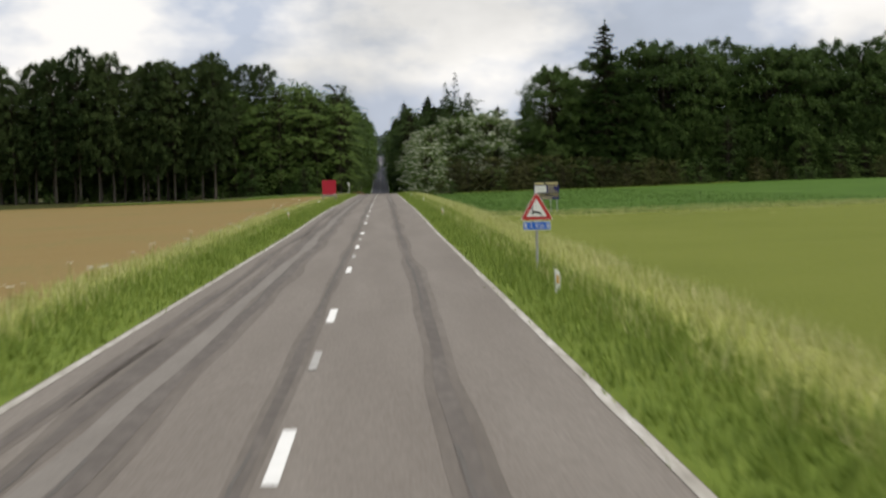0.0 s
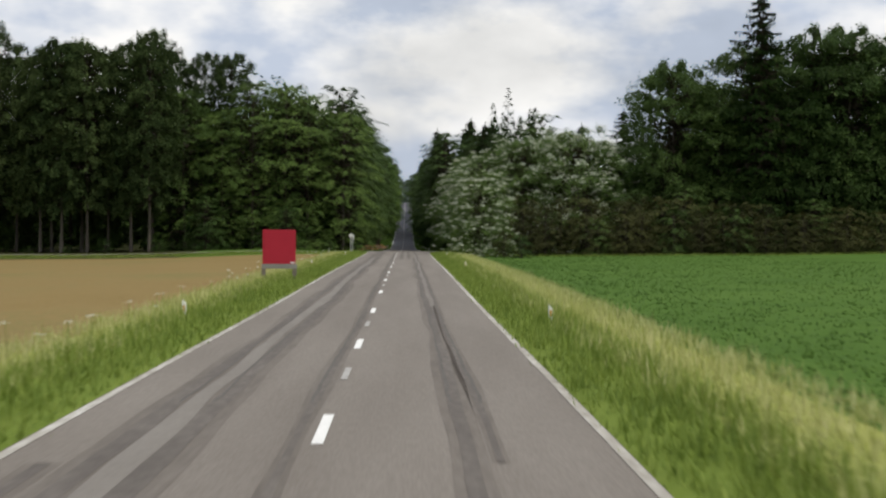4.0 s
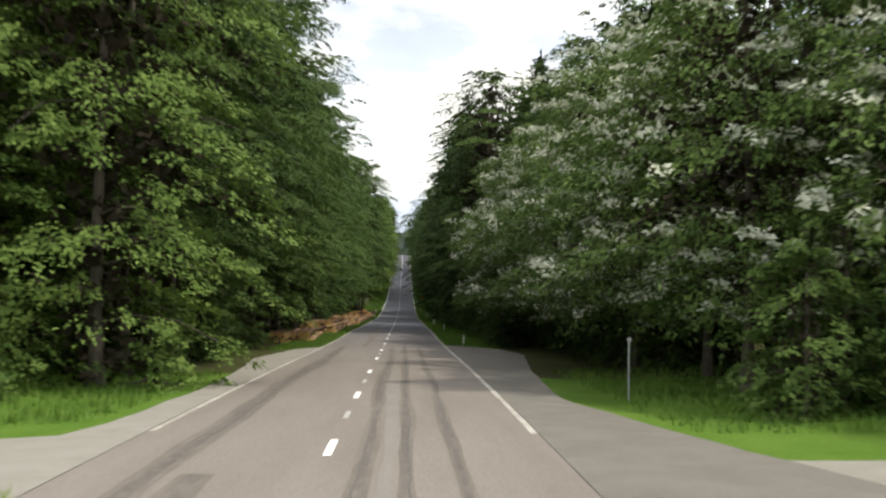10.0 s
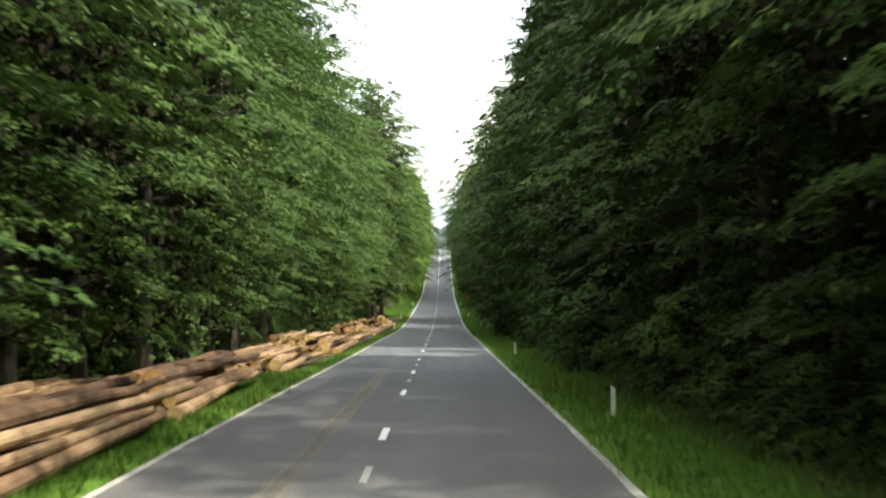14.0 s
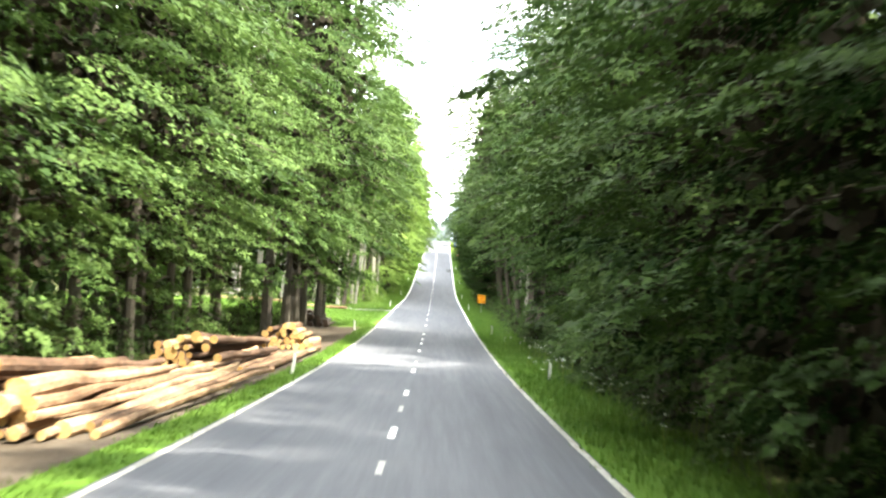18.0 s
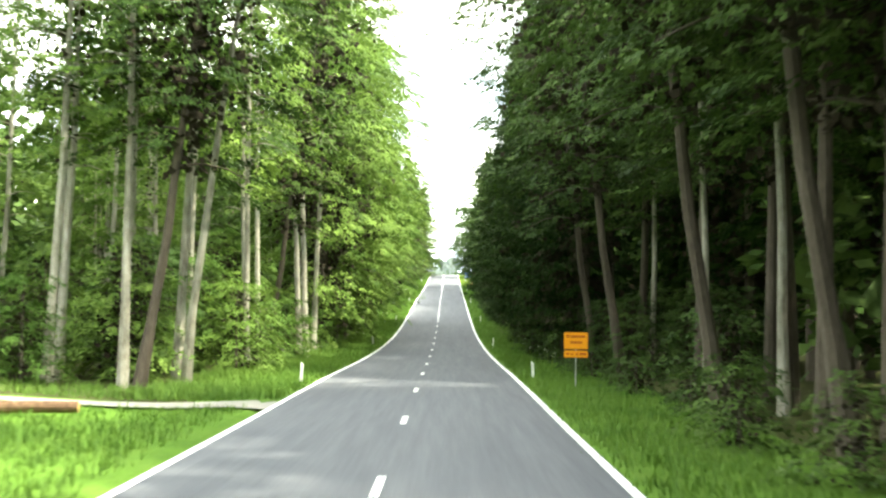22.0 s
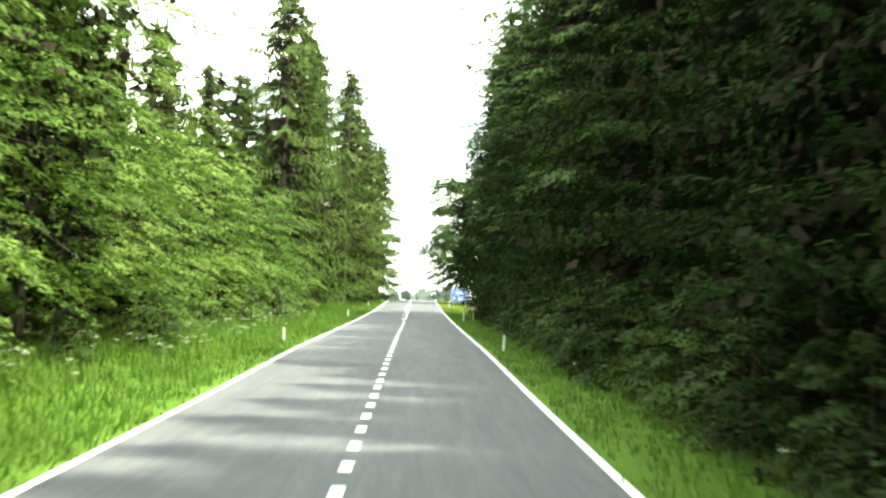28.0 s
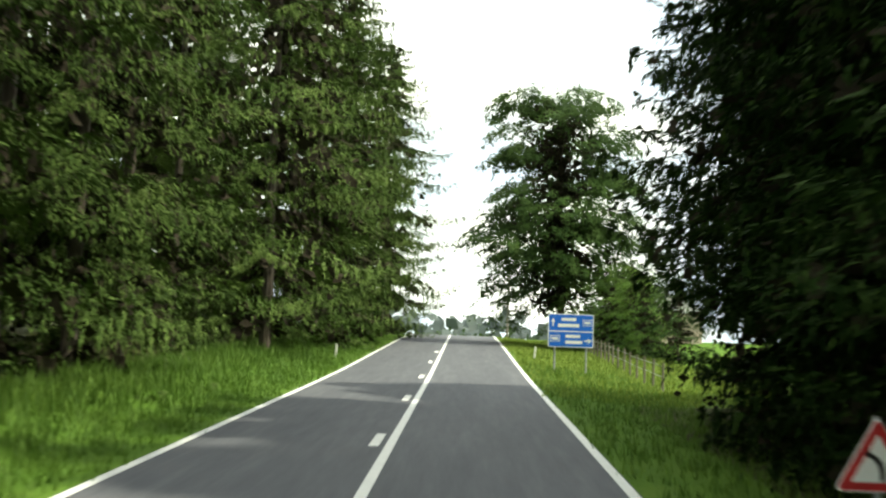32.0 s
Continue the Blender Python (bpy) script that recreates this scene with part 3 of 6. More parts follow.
def broadleaf(seed, height, radius, base, branches, per, size, bole, lean=0.0, flat=0.24, top=0.97, shape=0.75, limbs=12, core=15, low=0.42, clumps=11, flowers=0, puff=0.045):
    """A broad-leaved tree: bent trunk, limbs, and boughs that carry flat hanging leaf sprays, with dark flakes painting
    the shade between.
    """
    g = np.random.default_rng(seed)
    hs = np.linspace(0, height * 0.93, 9)
    bend = np.cumsum(g.normal(0, 0.05 * height / 20, (9, 2)), 0)
    axis = np.column_stack([bend[:, 0] + lean * hs, bend[:, 1], hs])
    wood = [tube(axis, bole * (1 - hs / height) ** 0.8 * (1 + 0.5 * np.exp(-hs * 2)) + 0.02, 8)]
    leaf, bloom, inner = [], [], []
    for i in range(branches):
        u = ((i + 0.5) / branches) ** 0.88
        h = base + (height * top - base) * u
        az = i * 2.39996 + g.normal(0, 0.3)
        prof = (low + (1 - low) * smooth(0.0, 0.34, u)) * math.cos(math.pi / 2 * max(0, (u - 0.42) / 0.58) ** 1.5) ** shape
        ln = max(0.6, radius * prof * g.uniform(0.72, 1.08))
        o = np.array([np.interp(h, hs, axis[:, 0]), np.interp(h, hs, axis[:, 1]), h - 0.12 * ln])
        d = np.array([math.cos(az), math.sin(az)])
        lift = smooth(0.5, 1.0, u)
        rise, fall = g.uniform(0.2, 0.5) + 0.55 * lift, g.uniform(0.35, 0.7) - 0.25 * lift

        def at(s):
            s = np.asarray(s)
            return np.stack([o[0] + d[0] * s * ln, o[1] + d[1] * s * ln, o[2] + ln * (rise * s - fall * s ** 2.2)], -1)
        if i % max(1, branches // limbs) == 0:
            ss = np.linspace(0, 0.9, 4)
            wood.append(tube(at(ss), 0.3 * bole * (1 - 0.75 * ss) * (1 - u * 0.6), 4))
        n = int(per * (0.35 + 0.65 * ln / radius))
        m = max(3, int(clumps * (0.4 + 0.6 * ln / radius)))
        s = 0.3 + 0.7 * g.uniform(0, 1, m) ** 0.55
        hub = at(s)
        side = np.clip(g.normal(0, flat * 1.25, m), -0.55, 0.55)
        w = side * ln * (0.35 + 0.65 * s)
        hub[:, 0] += -d[1] * w
        hub[:, 1] += d[0] * w
        hub[:, 2] += g.normal(0, 0.08, m) - 0.25 * np.abs(w) + 0.2
        way = np.column_stack([d[0] - d[1] * side * 1.6, d[1] + d[0] * side * 1.6])
        way /= np.linalg.norm(way, axis=1, keepdims=True)
        reach = (0.1 * ln + 0.3) * g.uniform(0.6, 1.35, m)
        dip = g.uniform(0.25, 0.95, m)
        pick = g.integers(0, m, n)
        along = g.uniform(-0.55, 1.0, n)
        across = np.clip(g.normal(0, 0.42, n), -1, 1) * (1.05 - 0.6 * np.abs(along))
        f, r = way[pick], reach[pick]
        c = hub[pick].copy()
        c[:, 0] += (f[:, 0] * along - f[:, 1] * across) * r
        c[:, 1] += (f[:, 1] * along + f[:, 0] * across) * r
        c[:, 2] += r * (-dip[pick] * (along + 0.55) ** 1.7 * 0.5 - 0.35 * across ** 2) + g.normal(0, puff, n)
        a = np.column_stack([f[:, 0] * 0.9 - f[:, 1] * across * 1.2 + g.normal(0, 0.3, n), f[:, 1] * 0.9 + f[:, 0] * across * 1.2 + g.normal(0, 0.3, n), -0.25 - 0.6 * dip[pick] * (along + 0.55) + g.normal(0, 0.25, n)])
        nr = np.column_stack([f[:, 0] * (0.25 + 0.6 * dip[pick]) + g.normal(0, 0.28 + 2 * puff, n), f[:, 1] * (0.25 + 0.6 * dip[pick]) + g.normal(0, 0.28 + 2 * puff, n), np.full(n, 0.9)])
        l = size * g.uniform(0.6, 1.3, n)
        leaf.append(blades(c, a, nr, l, l * g.uniform(0.52, 0.76, n)))
        for q in range(flowers if ln > 0.4 * radius else 1 if flowers else 0):
            p = hub[g.integers(0, m)]
            k = 20
            c = p + np.clip(g.normal(0, 1, (k, 3)), -1.6, 1.6) * (0.2, 0.2, 0.09) + (d[0] * 0.25, d[1] * 0.25, 0.12)
            l = g.uniform(0.12, 0.24, k)
            bloom.append(blades(c, g.normal(0, 1, (k, 3)) * (1, 1, 0.4), g.normal(0, 0.5, (k, 3)) + (0.6 * d[0], 0.6 * d[1], 0.8), l, l * 0.8))
        # Dark flakes along the inner bough stand in for shade and close gaps.
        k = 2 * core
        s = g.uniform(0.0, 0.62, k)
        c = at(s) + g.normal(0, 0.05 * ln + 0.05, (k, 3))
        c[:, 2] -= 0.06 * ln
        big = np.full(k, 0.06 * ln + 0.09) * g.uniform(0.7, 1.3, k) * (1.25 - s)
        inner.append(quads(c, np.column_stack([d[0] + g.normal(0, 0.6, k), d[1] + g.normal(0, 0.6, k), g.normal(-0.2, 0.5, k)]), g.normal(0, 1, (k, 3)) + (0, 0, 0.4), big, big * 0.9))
    return grown(wood), joined(leaf), joined(bloom) if bloom else None, joined(inner)


def conifer(seed, height, radius, base, step, around, per, size, bole, power=0.8, droop=0.35, ragged=0.25, dead=True, low=0.5, fill=0.6, hanging=0.42):
    """A spruce or larch: straight trunk, tiers of drooping boughs, each a row of hanging needle sprays, dark flakes of
    painted shade inside.
    """
    g = np.random.default_rng(seed)
    hs = np.linspace(0, height, 8)
    axis = np.column_stack([g.normal(0, 0.04, 8), g.normal(0, 0.04, 8), hs])
    wood = [tube(axis, bole * (1 - hs / height) + 0.015, 8)]
    leaf, inner = [], []
    h, k = base, 0
    while h < height - 0.25:
        u = (h - base) / (height - base)
        tier = g.uniform(1 - 0.5 * ragged, 1 + 0.5 * ragged)
        for j in range(around if u < 0.85 else 5):
            az = k * 2.39996 + g.normal(0, 0.2)
            k += 1
            ln = radius * ((1 - u) ** power * min(1, low + 3.0 * u) + 0.04) * min(1.25, tier * g.uniform(1 - ragged, 1 + 0.8 * ragged))
            d = np.array([math.cos(az), math.sin(az)])
            n = max(40, int(per * (0.2 + 0.8 * ln / radius)))
            hh = h + g.uniform(-0.4, 0.4)
            bow = droop * g.uniform(0.6, 1.5)
            m = max(4, int(4 + 2.5 * ln))
            start = np.linspace(0.12, 0.95, m)
            sides = np.where(np.arange(m) % 2, 1.0, -1.0) * g.uniform(0.55, 1.0, m)
            long = (0.34 * ln + 0.15) * np.clip(1.15 - start, 0.2, 0.9) * g.uniform(0.8, 1.2, m)
            pick = g.integers(0, m, n)
            q = g.uniform(0, 1, n)
            s = start[pick] + 0.8 * q * long[pick] / max(ln, 0.5)
            w = sides[pick] * q * long[pick] + g.normal(0, 0.05, n)
            z = hh + ln * (0.14 * s - bow * s ** 1.4 + 0.5 * bow * s ** 4)
            hang = g.uniform(0, 1, n) ** 2.2
            c = np.column_stack([d[0] * s * ln - d[1] * w, d[1] * s * ln + d[0] * w, z - 0.35 * np.abs(w) - hanging * hang * (0.4 + 0.6 * q)])
            a = np.column_stack([d[0] * (1 - 0.7 * hang) - d[1] * sides[pick] * 0.8 + g.normal(0, 0.25, n), d[1] * (1 - 0.7 * hang) + d[0] * sides[pick] * 0.8 + g.normal(0, 0.25, n), -0.3 - 1.2 * hang])
            nr = np.column_stack([g.normal(0, 0.35, n) + d[0] * hang, g.normal(0, 0.35, n) + d[1] * hang, np.ones(n)])
            l = size * g.uniform(0.6, 1.4, n)
            leaf.append(blades(c, a, nr, l, l * g.uniform(0.3, 0.46, n)))
            # Dark flakes near the trunk, painted shade under the boughs.
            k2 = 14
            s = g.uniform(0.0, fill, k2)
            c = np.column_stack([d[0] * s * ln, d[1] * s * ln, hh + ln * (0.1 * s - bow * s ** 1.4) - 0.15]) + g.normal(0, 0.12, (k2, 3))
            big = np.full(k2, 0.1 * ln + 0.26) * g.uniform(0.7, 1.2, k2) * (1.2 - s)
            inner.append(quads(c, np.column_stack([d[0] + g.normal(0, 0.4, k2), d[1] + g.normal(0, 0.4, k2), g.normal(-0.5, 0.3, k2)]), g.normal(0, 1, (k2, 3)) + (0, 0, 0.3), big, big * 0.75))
        h += step * (1 - 0.4 * u)
    n = 16
    top = np.column_stack([g.normal(0, 0.05, n), g.normal(0, 0.05, n), height + 0.5 - g.uniform(0, 1.4, n)])
    leaf.append(quads(top, np.column_stack([g.normal(0, 0.4, n), g.normal(0, 0.4, n), np.ones(n)]), g.normal(0, 1, (n, 3)), np.full(n, 0.5), np.full(n, 0.13)))
    if dead and base > 2:
        for j in range(16):
            hh, az, ln = g.uniform(1.2, base), g.uniform(0, 6.28), g.uniform(0.5, 1.8)
            wood.append(tube([(0, 0, hh), (math.cos(az) * ln, math.sin(az) * ln, hh - 0.25 * ln)], [0.03, 0.012], 3))
    return grown(wood), joined(leaf), None, joined(inner)


KINDS = {}
PLANTED = {}
tree_rng = random.Random(7)


def species(key, name, built, bark, leaf, label, category="tree", group="forest trees", crown_name="crown"):
    (wv, wf), leaves, bloom, shade_flakes = built
    # Leaves and the flakes of painted shade share one crown mesh.
    lv, lf = joined([leaves, shade_flakes])
    KINDS[key] = (name, mesh_from("trunk", wv, wf, bark), mesh_from(crown_name, lv, lf, [leaf, M_INNER_SHADE], [0] * len(leaves[1]) + [1] * len(shade_flakes[1])), label, category, group, crown_name, mesh_from("blossom", bloom[0], bloom[1], M_PALEBLOOM) if bloom else None)


def plant(key, x, y, size=1.0, turn=None, tall=1.0, sink=0.15):
    turn = tree_rng.uniform(0, 360) if turn is None else turn
    m = pose(x, y, ground_z(x, y) - sink, 0, 0, turn) @ Matrix.Diagonal((size, size, size * tall, 1))
    if key not in PLANTED:
        name, wood, crown, label, category, group, crown_name, bloom = KINDS[key]
        ob = new(name)
        mesh_part("trunk" if category == "tree" else "stem", wood, ob)
        mesh_part(crown_name, crown, ob)
        if bloom:
            mesh_part("blossom", bloom, ob, "clusters of creamy white blossom")
        tagged(ob, label, category, group)
        PLANTED[key] = ob
        ob.matrix_basis = m
        return ob
    src = PLANTED[key]
    old = src.matrix_basis.copy()
    src.matrix_basis = Matrix()
    ob = copy_thing(src, m)
    src.matrix_basis = old
    return ob


L_BEECH = "tall green beech with layered leafy boughs at the forest edge"
BEECHES = [broadleaf(1, 24, 6.4, 3.0, 56, 620, 0.19, 0.18, shape=0.5, low=0.5), broadleaf(2, 21, 6.0, 1.2, 54, 600, 0.19, 0.16, shape=0.5, low=0.5), broadleaf(3, 25, 6.6, 3.4, 56, 620, 0.19, 0.2, shape=0.5)]
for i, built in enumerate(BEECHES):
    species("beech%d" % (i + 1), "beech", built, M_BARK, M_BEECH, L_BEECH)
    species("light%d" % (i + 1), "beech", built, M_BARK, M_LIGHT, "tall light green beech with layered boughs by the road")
species("edge1", "beech", broadleaf(4, 24, 6.2, 0.4, 70, 560, 0.21, 0.2, shape=0.5, low=0.95, clumps=13, puff=0.1), M_BARK, M_EDGE, "tall mid-green beech leafy to the ground at the junction")
species("edge2", "beech", broadleaf(24, 21, 5.8, 0.4, 64, 540, 0.21, 0.2, shape=0.5, low=0.95, clumps=13, puff=0.1), M_BARK, M_EDGE, "tall mid-green beech leafy to the ground at the junction")
species("far1", "beech", broadleaf(25, 23, 6.6, 0.5, 74, 480, 0.34, 0.24, shape=0.42, low=0.9, clumps=16, core=18, puff=0.3), M_BARK_D, M_BEECH, "broad dark beech in the forest edge beyond the green field")
species("far2", "beech", broadleaf(26, 20, 6.2, 0.5, 70, 460, 0.34, 0.24, shape=0.42, low=0.9, clumps=16, core=18, puff=0.3), M_BARK_D, M_BEECH, "broad dark beech in the forest edge beyond the green field")
species("whitebeam1", "whitebeam", broadleaf(5, 11, 5.2, 0.3, 76, 460, 0.18, 0.14, shape=0.45, low=0.9, core=9, clumps=15, flowers=6, puff=0.2), M_BARK, M_WHITEB, "round whitebeam with creamy blossom clusters at the forest edge")
species("whitebeam3", "whitebeam", broadleaf(27, 12, 5.0, 2.2, 66, 460, 0.17, 0.15, shape=0.5, low=0.5, core=10, clumps=15, flowers=4, puff=0.16), M_BARK, M_WHITEB, "roadside whitebeam with creamy blossom over a dark understorey")
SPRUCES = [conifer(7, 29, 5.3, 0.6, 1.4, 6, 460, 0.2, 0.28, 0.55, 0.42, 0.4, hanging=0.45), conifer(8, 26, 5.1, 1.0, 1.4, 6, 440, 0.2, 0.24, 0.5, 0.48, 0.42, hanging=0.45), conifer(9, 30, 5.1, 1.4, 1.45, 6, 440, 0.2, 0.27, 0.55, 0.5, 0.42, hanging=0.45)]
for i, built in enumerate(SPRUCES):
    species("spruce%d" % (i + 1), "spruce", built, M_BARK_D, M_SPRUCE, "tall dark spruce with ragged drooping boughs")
for i, built in enumerate((broadleaf(10, 30, 4.6, 7.0, 84, 420, 0.32, 0.2, shape=0.45, top=0.98, core=18, flat=0.3, low=0.7, puff=0.3), broadleaf(11, 28, 4.5, 6.0, 78, 420, 0.32, 0.19, shape=0.5, top=0.98, core=18, flat=0.3, low=0.7, puff=0.3))):
    species("pine%d" % (i + 1), "pine", built, M_BARK, M_PINE, "tall dark conifer with a bare lower trunk at the forest edge")
# Spruces for the left side, with light painted into the needle colour.
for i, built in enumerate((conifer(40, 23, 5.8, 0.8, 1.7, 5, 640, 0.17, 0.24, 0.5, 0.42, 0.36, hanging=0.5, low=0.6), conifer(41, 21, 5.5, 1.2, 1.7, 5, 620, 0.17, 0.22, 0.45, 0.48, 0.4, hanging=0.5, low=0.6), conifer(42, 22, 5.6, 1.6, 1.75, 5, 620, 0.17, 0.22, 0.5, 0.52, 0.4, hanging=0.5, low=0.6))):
    species("lightspruce%d" % (i + 1), "spruce", built, M_BARK_D, M_SPRUCE_LIT, "tall spruce with drooping boughs over the verge, needles painted as lit")
species("tallspruce", "spruce", conifer(43, 28, 4.6, 4.5, 1.25, 6, 220, 0.27, 0.24, 0.5, 0.45, 0.45), M_BARK_D, M_SPRUCE, "tall dark spruce with a bare lower trunk")
# The same beech meshes again, in the leaf colour that holds painted sunlight.
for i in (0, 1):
    species("bright%d" % (i + 1), "beech", BEECHES[i], M_BARK, M_SUNNY, "tall beech by the verge, sunlight painted into its yellow-green leaves")
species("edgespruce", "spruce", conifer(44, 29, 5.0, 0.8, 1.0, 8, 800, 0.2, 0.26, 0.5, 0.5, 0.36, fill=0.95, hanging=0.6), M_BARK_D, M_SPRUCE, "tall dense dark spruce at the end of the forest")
species("fullspruce", "spruce", conifer(45, 23, 4.8, 0.8, 1.1, 7, 200, 0.3, 0.24, 0.5, 0.4, 0.4), M_BARK_D, M_SPRUCE, "tall dark spruce with a full crown")
species("larch", "larch", conifer(12, 22, 3.2, 2.0, 1.0, 6, 70, 0.26, 0.2, 0.7, 0.3, 0.45, fill=0.4), M_BARK_D, M_LARCH, "tall thin grey-green larch behind the bushes")
species("birch1", "birch", broadleaf(13, 22, 3.6, 7.5, 46, 280, 0.17, 0.15, lean=0.02, core=2), M_BARK_P, M_BIRCHL, "slender tree with a pale bare trunk and light green crown")
species("darkbirch", "birch", broadleaf(28, 23, 4.2, 8.5, 46, 400, 0.18, 0.13, lean=0.02), M_BARK_P, M_BEECH, "slender tree with a pale bare trunk before dark spruces")
species("highbeech", "beech", broadleaf(33, 27, 6.8, 8.0, 56, 600, 0.19, 0.2, shape=0.5, low=0.6), M_BARK_D, M_BEECH, "tall dark beech with a bare lower trunk")
species("leanbeech", "beech", broadleaf(35, 26, 6.6, 9.0, 56, 560, 0.19, 0.2, lean=0.13, shape=0.45, low=0.5), M_BARK_D, M_BEECH, "tall dark beech leaning out over the road")
species("birch2", "birch", broadleaf(14, 19, 3.2, 9, 40, 230, 0.17, 0.14, lean=0.16, core=2), M_BARK_P, M_BIRCHL, "leaning slender tree with a pale bare trunk")
species("maple", "maple", broadleaf(15, 19, 6.9, 4.2, 96, 900, 0.27, 0.3, shape=0.35, core=26, low=0.85, clumps=20, puff=0.16), M_BARK_D, M_LIGHT, "broad round maple standing alone on grass", group="roadside trees")
# Bushy tree whose sunlit look comes from the leaf colour.
species("sunny", "hazel", broadleaf(18, 9.5, 4.6, 0.3, 56, 420, 0.17, 0.12, shape=0.5, low=0.75, clumps=9), M_BARK, M_SUNNY, "large bushy tree beside the verge, leaves painted a sunlit yellow-green")
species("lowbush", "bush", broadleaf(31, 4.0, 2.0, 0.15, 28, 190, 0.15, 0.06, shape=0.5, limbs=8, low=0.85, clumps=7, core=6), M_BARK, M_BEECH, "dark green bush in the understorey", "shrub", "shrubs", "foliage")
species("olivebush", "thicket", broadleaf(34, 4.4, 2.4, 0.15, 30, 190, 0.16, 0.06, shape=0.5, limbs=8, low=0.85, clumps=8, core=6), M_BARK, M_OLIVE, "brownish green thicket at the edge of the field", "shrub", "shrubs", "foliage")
# Bush brightened by the same painted sunlight.
species("sunbush", "bush", broadleaf(32, 4.2, 2.0, 0.15, 30, 190, 0.15, 0.06, shape=0.5, limbs=8, low=0.8, clumps=7, core=6), M_BARK, M_SUNNY, "undergrowth bush with leaves painted a sunlit light green", "shrub", "shrubs", "foliage")
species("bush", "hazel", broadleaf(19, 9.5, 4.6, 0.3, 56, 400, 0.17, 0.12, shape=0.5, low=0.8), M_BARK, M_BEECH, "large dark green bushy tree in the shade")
species("shrub1", "shrub", broadleaf(16, 3.0, 1.9, 0.15, 24, 150, 0.15, 0.05, shape=0.5, limbs=8, low=0.8, clumps=6, core=5), M_BARK, M_LIGHT, "light green leafy shrub at the forest edge", "shrub", "shrubs", "foliage")
species("shrub2", "shrub", broadleaf(17, 2.0, 1.6, 0.1, 20, 130, 0.14, 0.04, shape=0.5, limbs=8, low=0.8, clumps=6, core=5), M_BARK, M_BEECH, "low dark green shrub in the undergrowth", "shrub", "shrubs", "foliage")
species("hazel", "hazel", broadleaf(20, 9.5, 4.6, 0.3, 54, 420, 0.17, 0.12, shape=0.5, low=0.75), M_BARK, M_LIGHT, "large light green bushy tree beside the verge")

DEEP = []


def row(keys, x, y0, y1, gap, jx=0.8, size=(0.9, 1.12), jy=1.2, tall=1.0):
    y = y0
    while y < y1:
        plant(tree_rng.choice(keys), x + tree_rng.uniform(-jx, jx), y + tree_rng.uniform(-jy, jy), tree_rng.uniform(*size), tall=tall)
        y += gap * tree_rng.uniform(0.85, 1.15)


def row_across(keys, y, x0, x1, gap, jy=1.5, size=(0.9, 1.12)):
    x = x0
    while x < x1:
        plant(tree_rng.choice(keys), x + tree_rng.uniform(-1, 1), y + tree_rng.uniform(-jy, jy), tree_rng.uniform(*size))
        x += gap * tree_rng.uniform(0.85, 1.15)


def deep_row(kind, x, y0, y1, gap, jx=1.5, k=1.0):
    y = y0
    while y < y1:
        DEEP.append((kind, x + tree_rng.uniform(-jx, jx), y + tree_rng.uniform(-2, 2), k * tree_rng.uniform(0.85, 1.15)))
        y += gap


def deep_across(kind, y, x0, x1, gap, k=1.0):
    x = x0
    while x < x1:
        DEEP.append((kind, x + tree_rng.uniform(-1.5, 1.5), y + tree_rng.uniform(-2, 2), k * tree_rng.uniform(0.85, 1.12)))
        x += gap


# forest edge across the fields
row_across(["pine1", "pine2"], 283, -105, -31, 4.2, size=(0.92, 1.12))
row_across(["pine1", "pine2"], 290, -110, -31, 5.0, size=(0.9, 1.1))
deep_across("b", 298, -118, -30, 4.5, 1.05)
deep_across("b", 301, -29, -14, 3.2, 0.85)
deep_across("c", 307, -118, -16, 4.5, 0.95)
deep_across("b", 296, -112, -22, 3.2, 0.32)
for x, y in ((-34, 297), (-30, 300), (-26, 302)):
    plant("pine1", x, y, 1.0)
row_across(["far1", "far2"], 298, -33, -12, 5.5, 1.0, (0.88, 1.0))
row_across(["edge1", "edge2"], 290, -30, -8.5, 4.6, 1.0, (0.88, 1.02))
row_across(["shrub1", "shrub2", "hazel"], 284, -32, -9, 2.8, 1.2, (0.5, 0.85))
row_across(["shrub1", "shrub2"], 281, -100, -26, 6.0, 1.2, (0.4, 0.8))
row_across(["far1", "far2"], 275, 38, 54, 4.6, 2.0, (1.05, 1.2))
row_across(["far1", "far2"], 276, 56, 115, 5.2, 2.0, (1.15, 1.4))
row_across(["far1", "far2"], 284, 39, 54, 5.5, 2.0, (1.1, 1.25))
row_across(["far1", "far2"], 284, 56, 115, 6.0, 2.0, (1.2, 1.45))
row_across(["beech2", "beech1"], 290, 18, 40, 5.0, 1.5, (0.6, 0.78))
row_across(["beech1", "beech3", "fullspruce"], 300, 17, 62, 5.5, 2.0, (0.8, 0.95))
deep_across("b", 294, 50, 120, 4.5, 1.0)
row_across(["bush", "beech2", "olivebush"], 266, 30, 110, 6.0, 1.5, (0.6, 0.9))
row_across(["olivebush", "olivebush", "lowbush"], 256.5, 15.5, 64, 2.8, 1.0, (0.95, 1.3))
row_across(["olivebush"], 261.5, 14.5, 44, 2.6, 1.0, (1.3, 1.5))
row_across(["shrub2", "olivebush"], 261, 15, 110, 3.6, 1.0, (0.7, 1.1))
plant("fullspruce", 47.7, 272, 1.48)
for x, y, s in ((9.6, 253.5, 0.86), (24.0, 275, 1.42)):
    plant("whitebeam1", x, y, s)
plant("olivebush", 12.0, 247.5, 0.6)
plant("shrub1", 13.5, 243, 0.8)

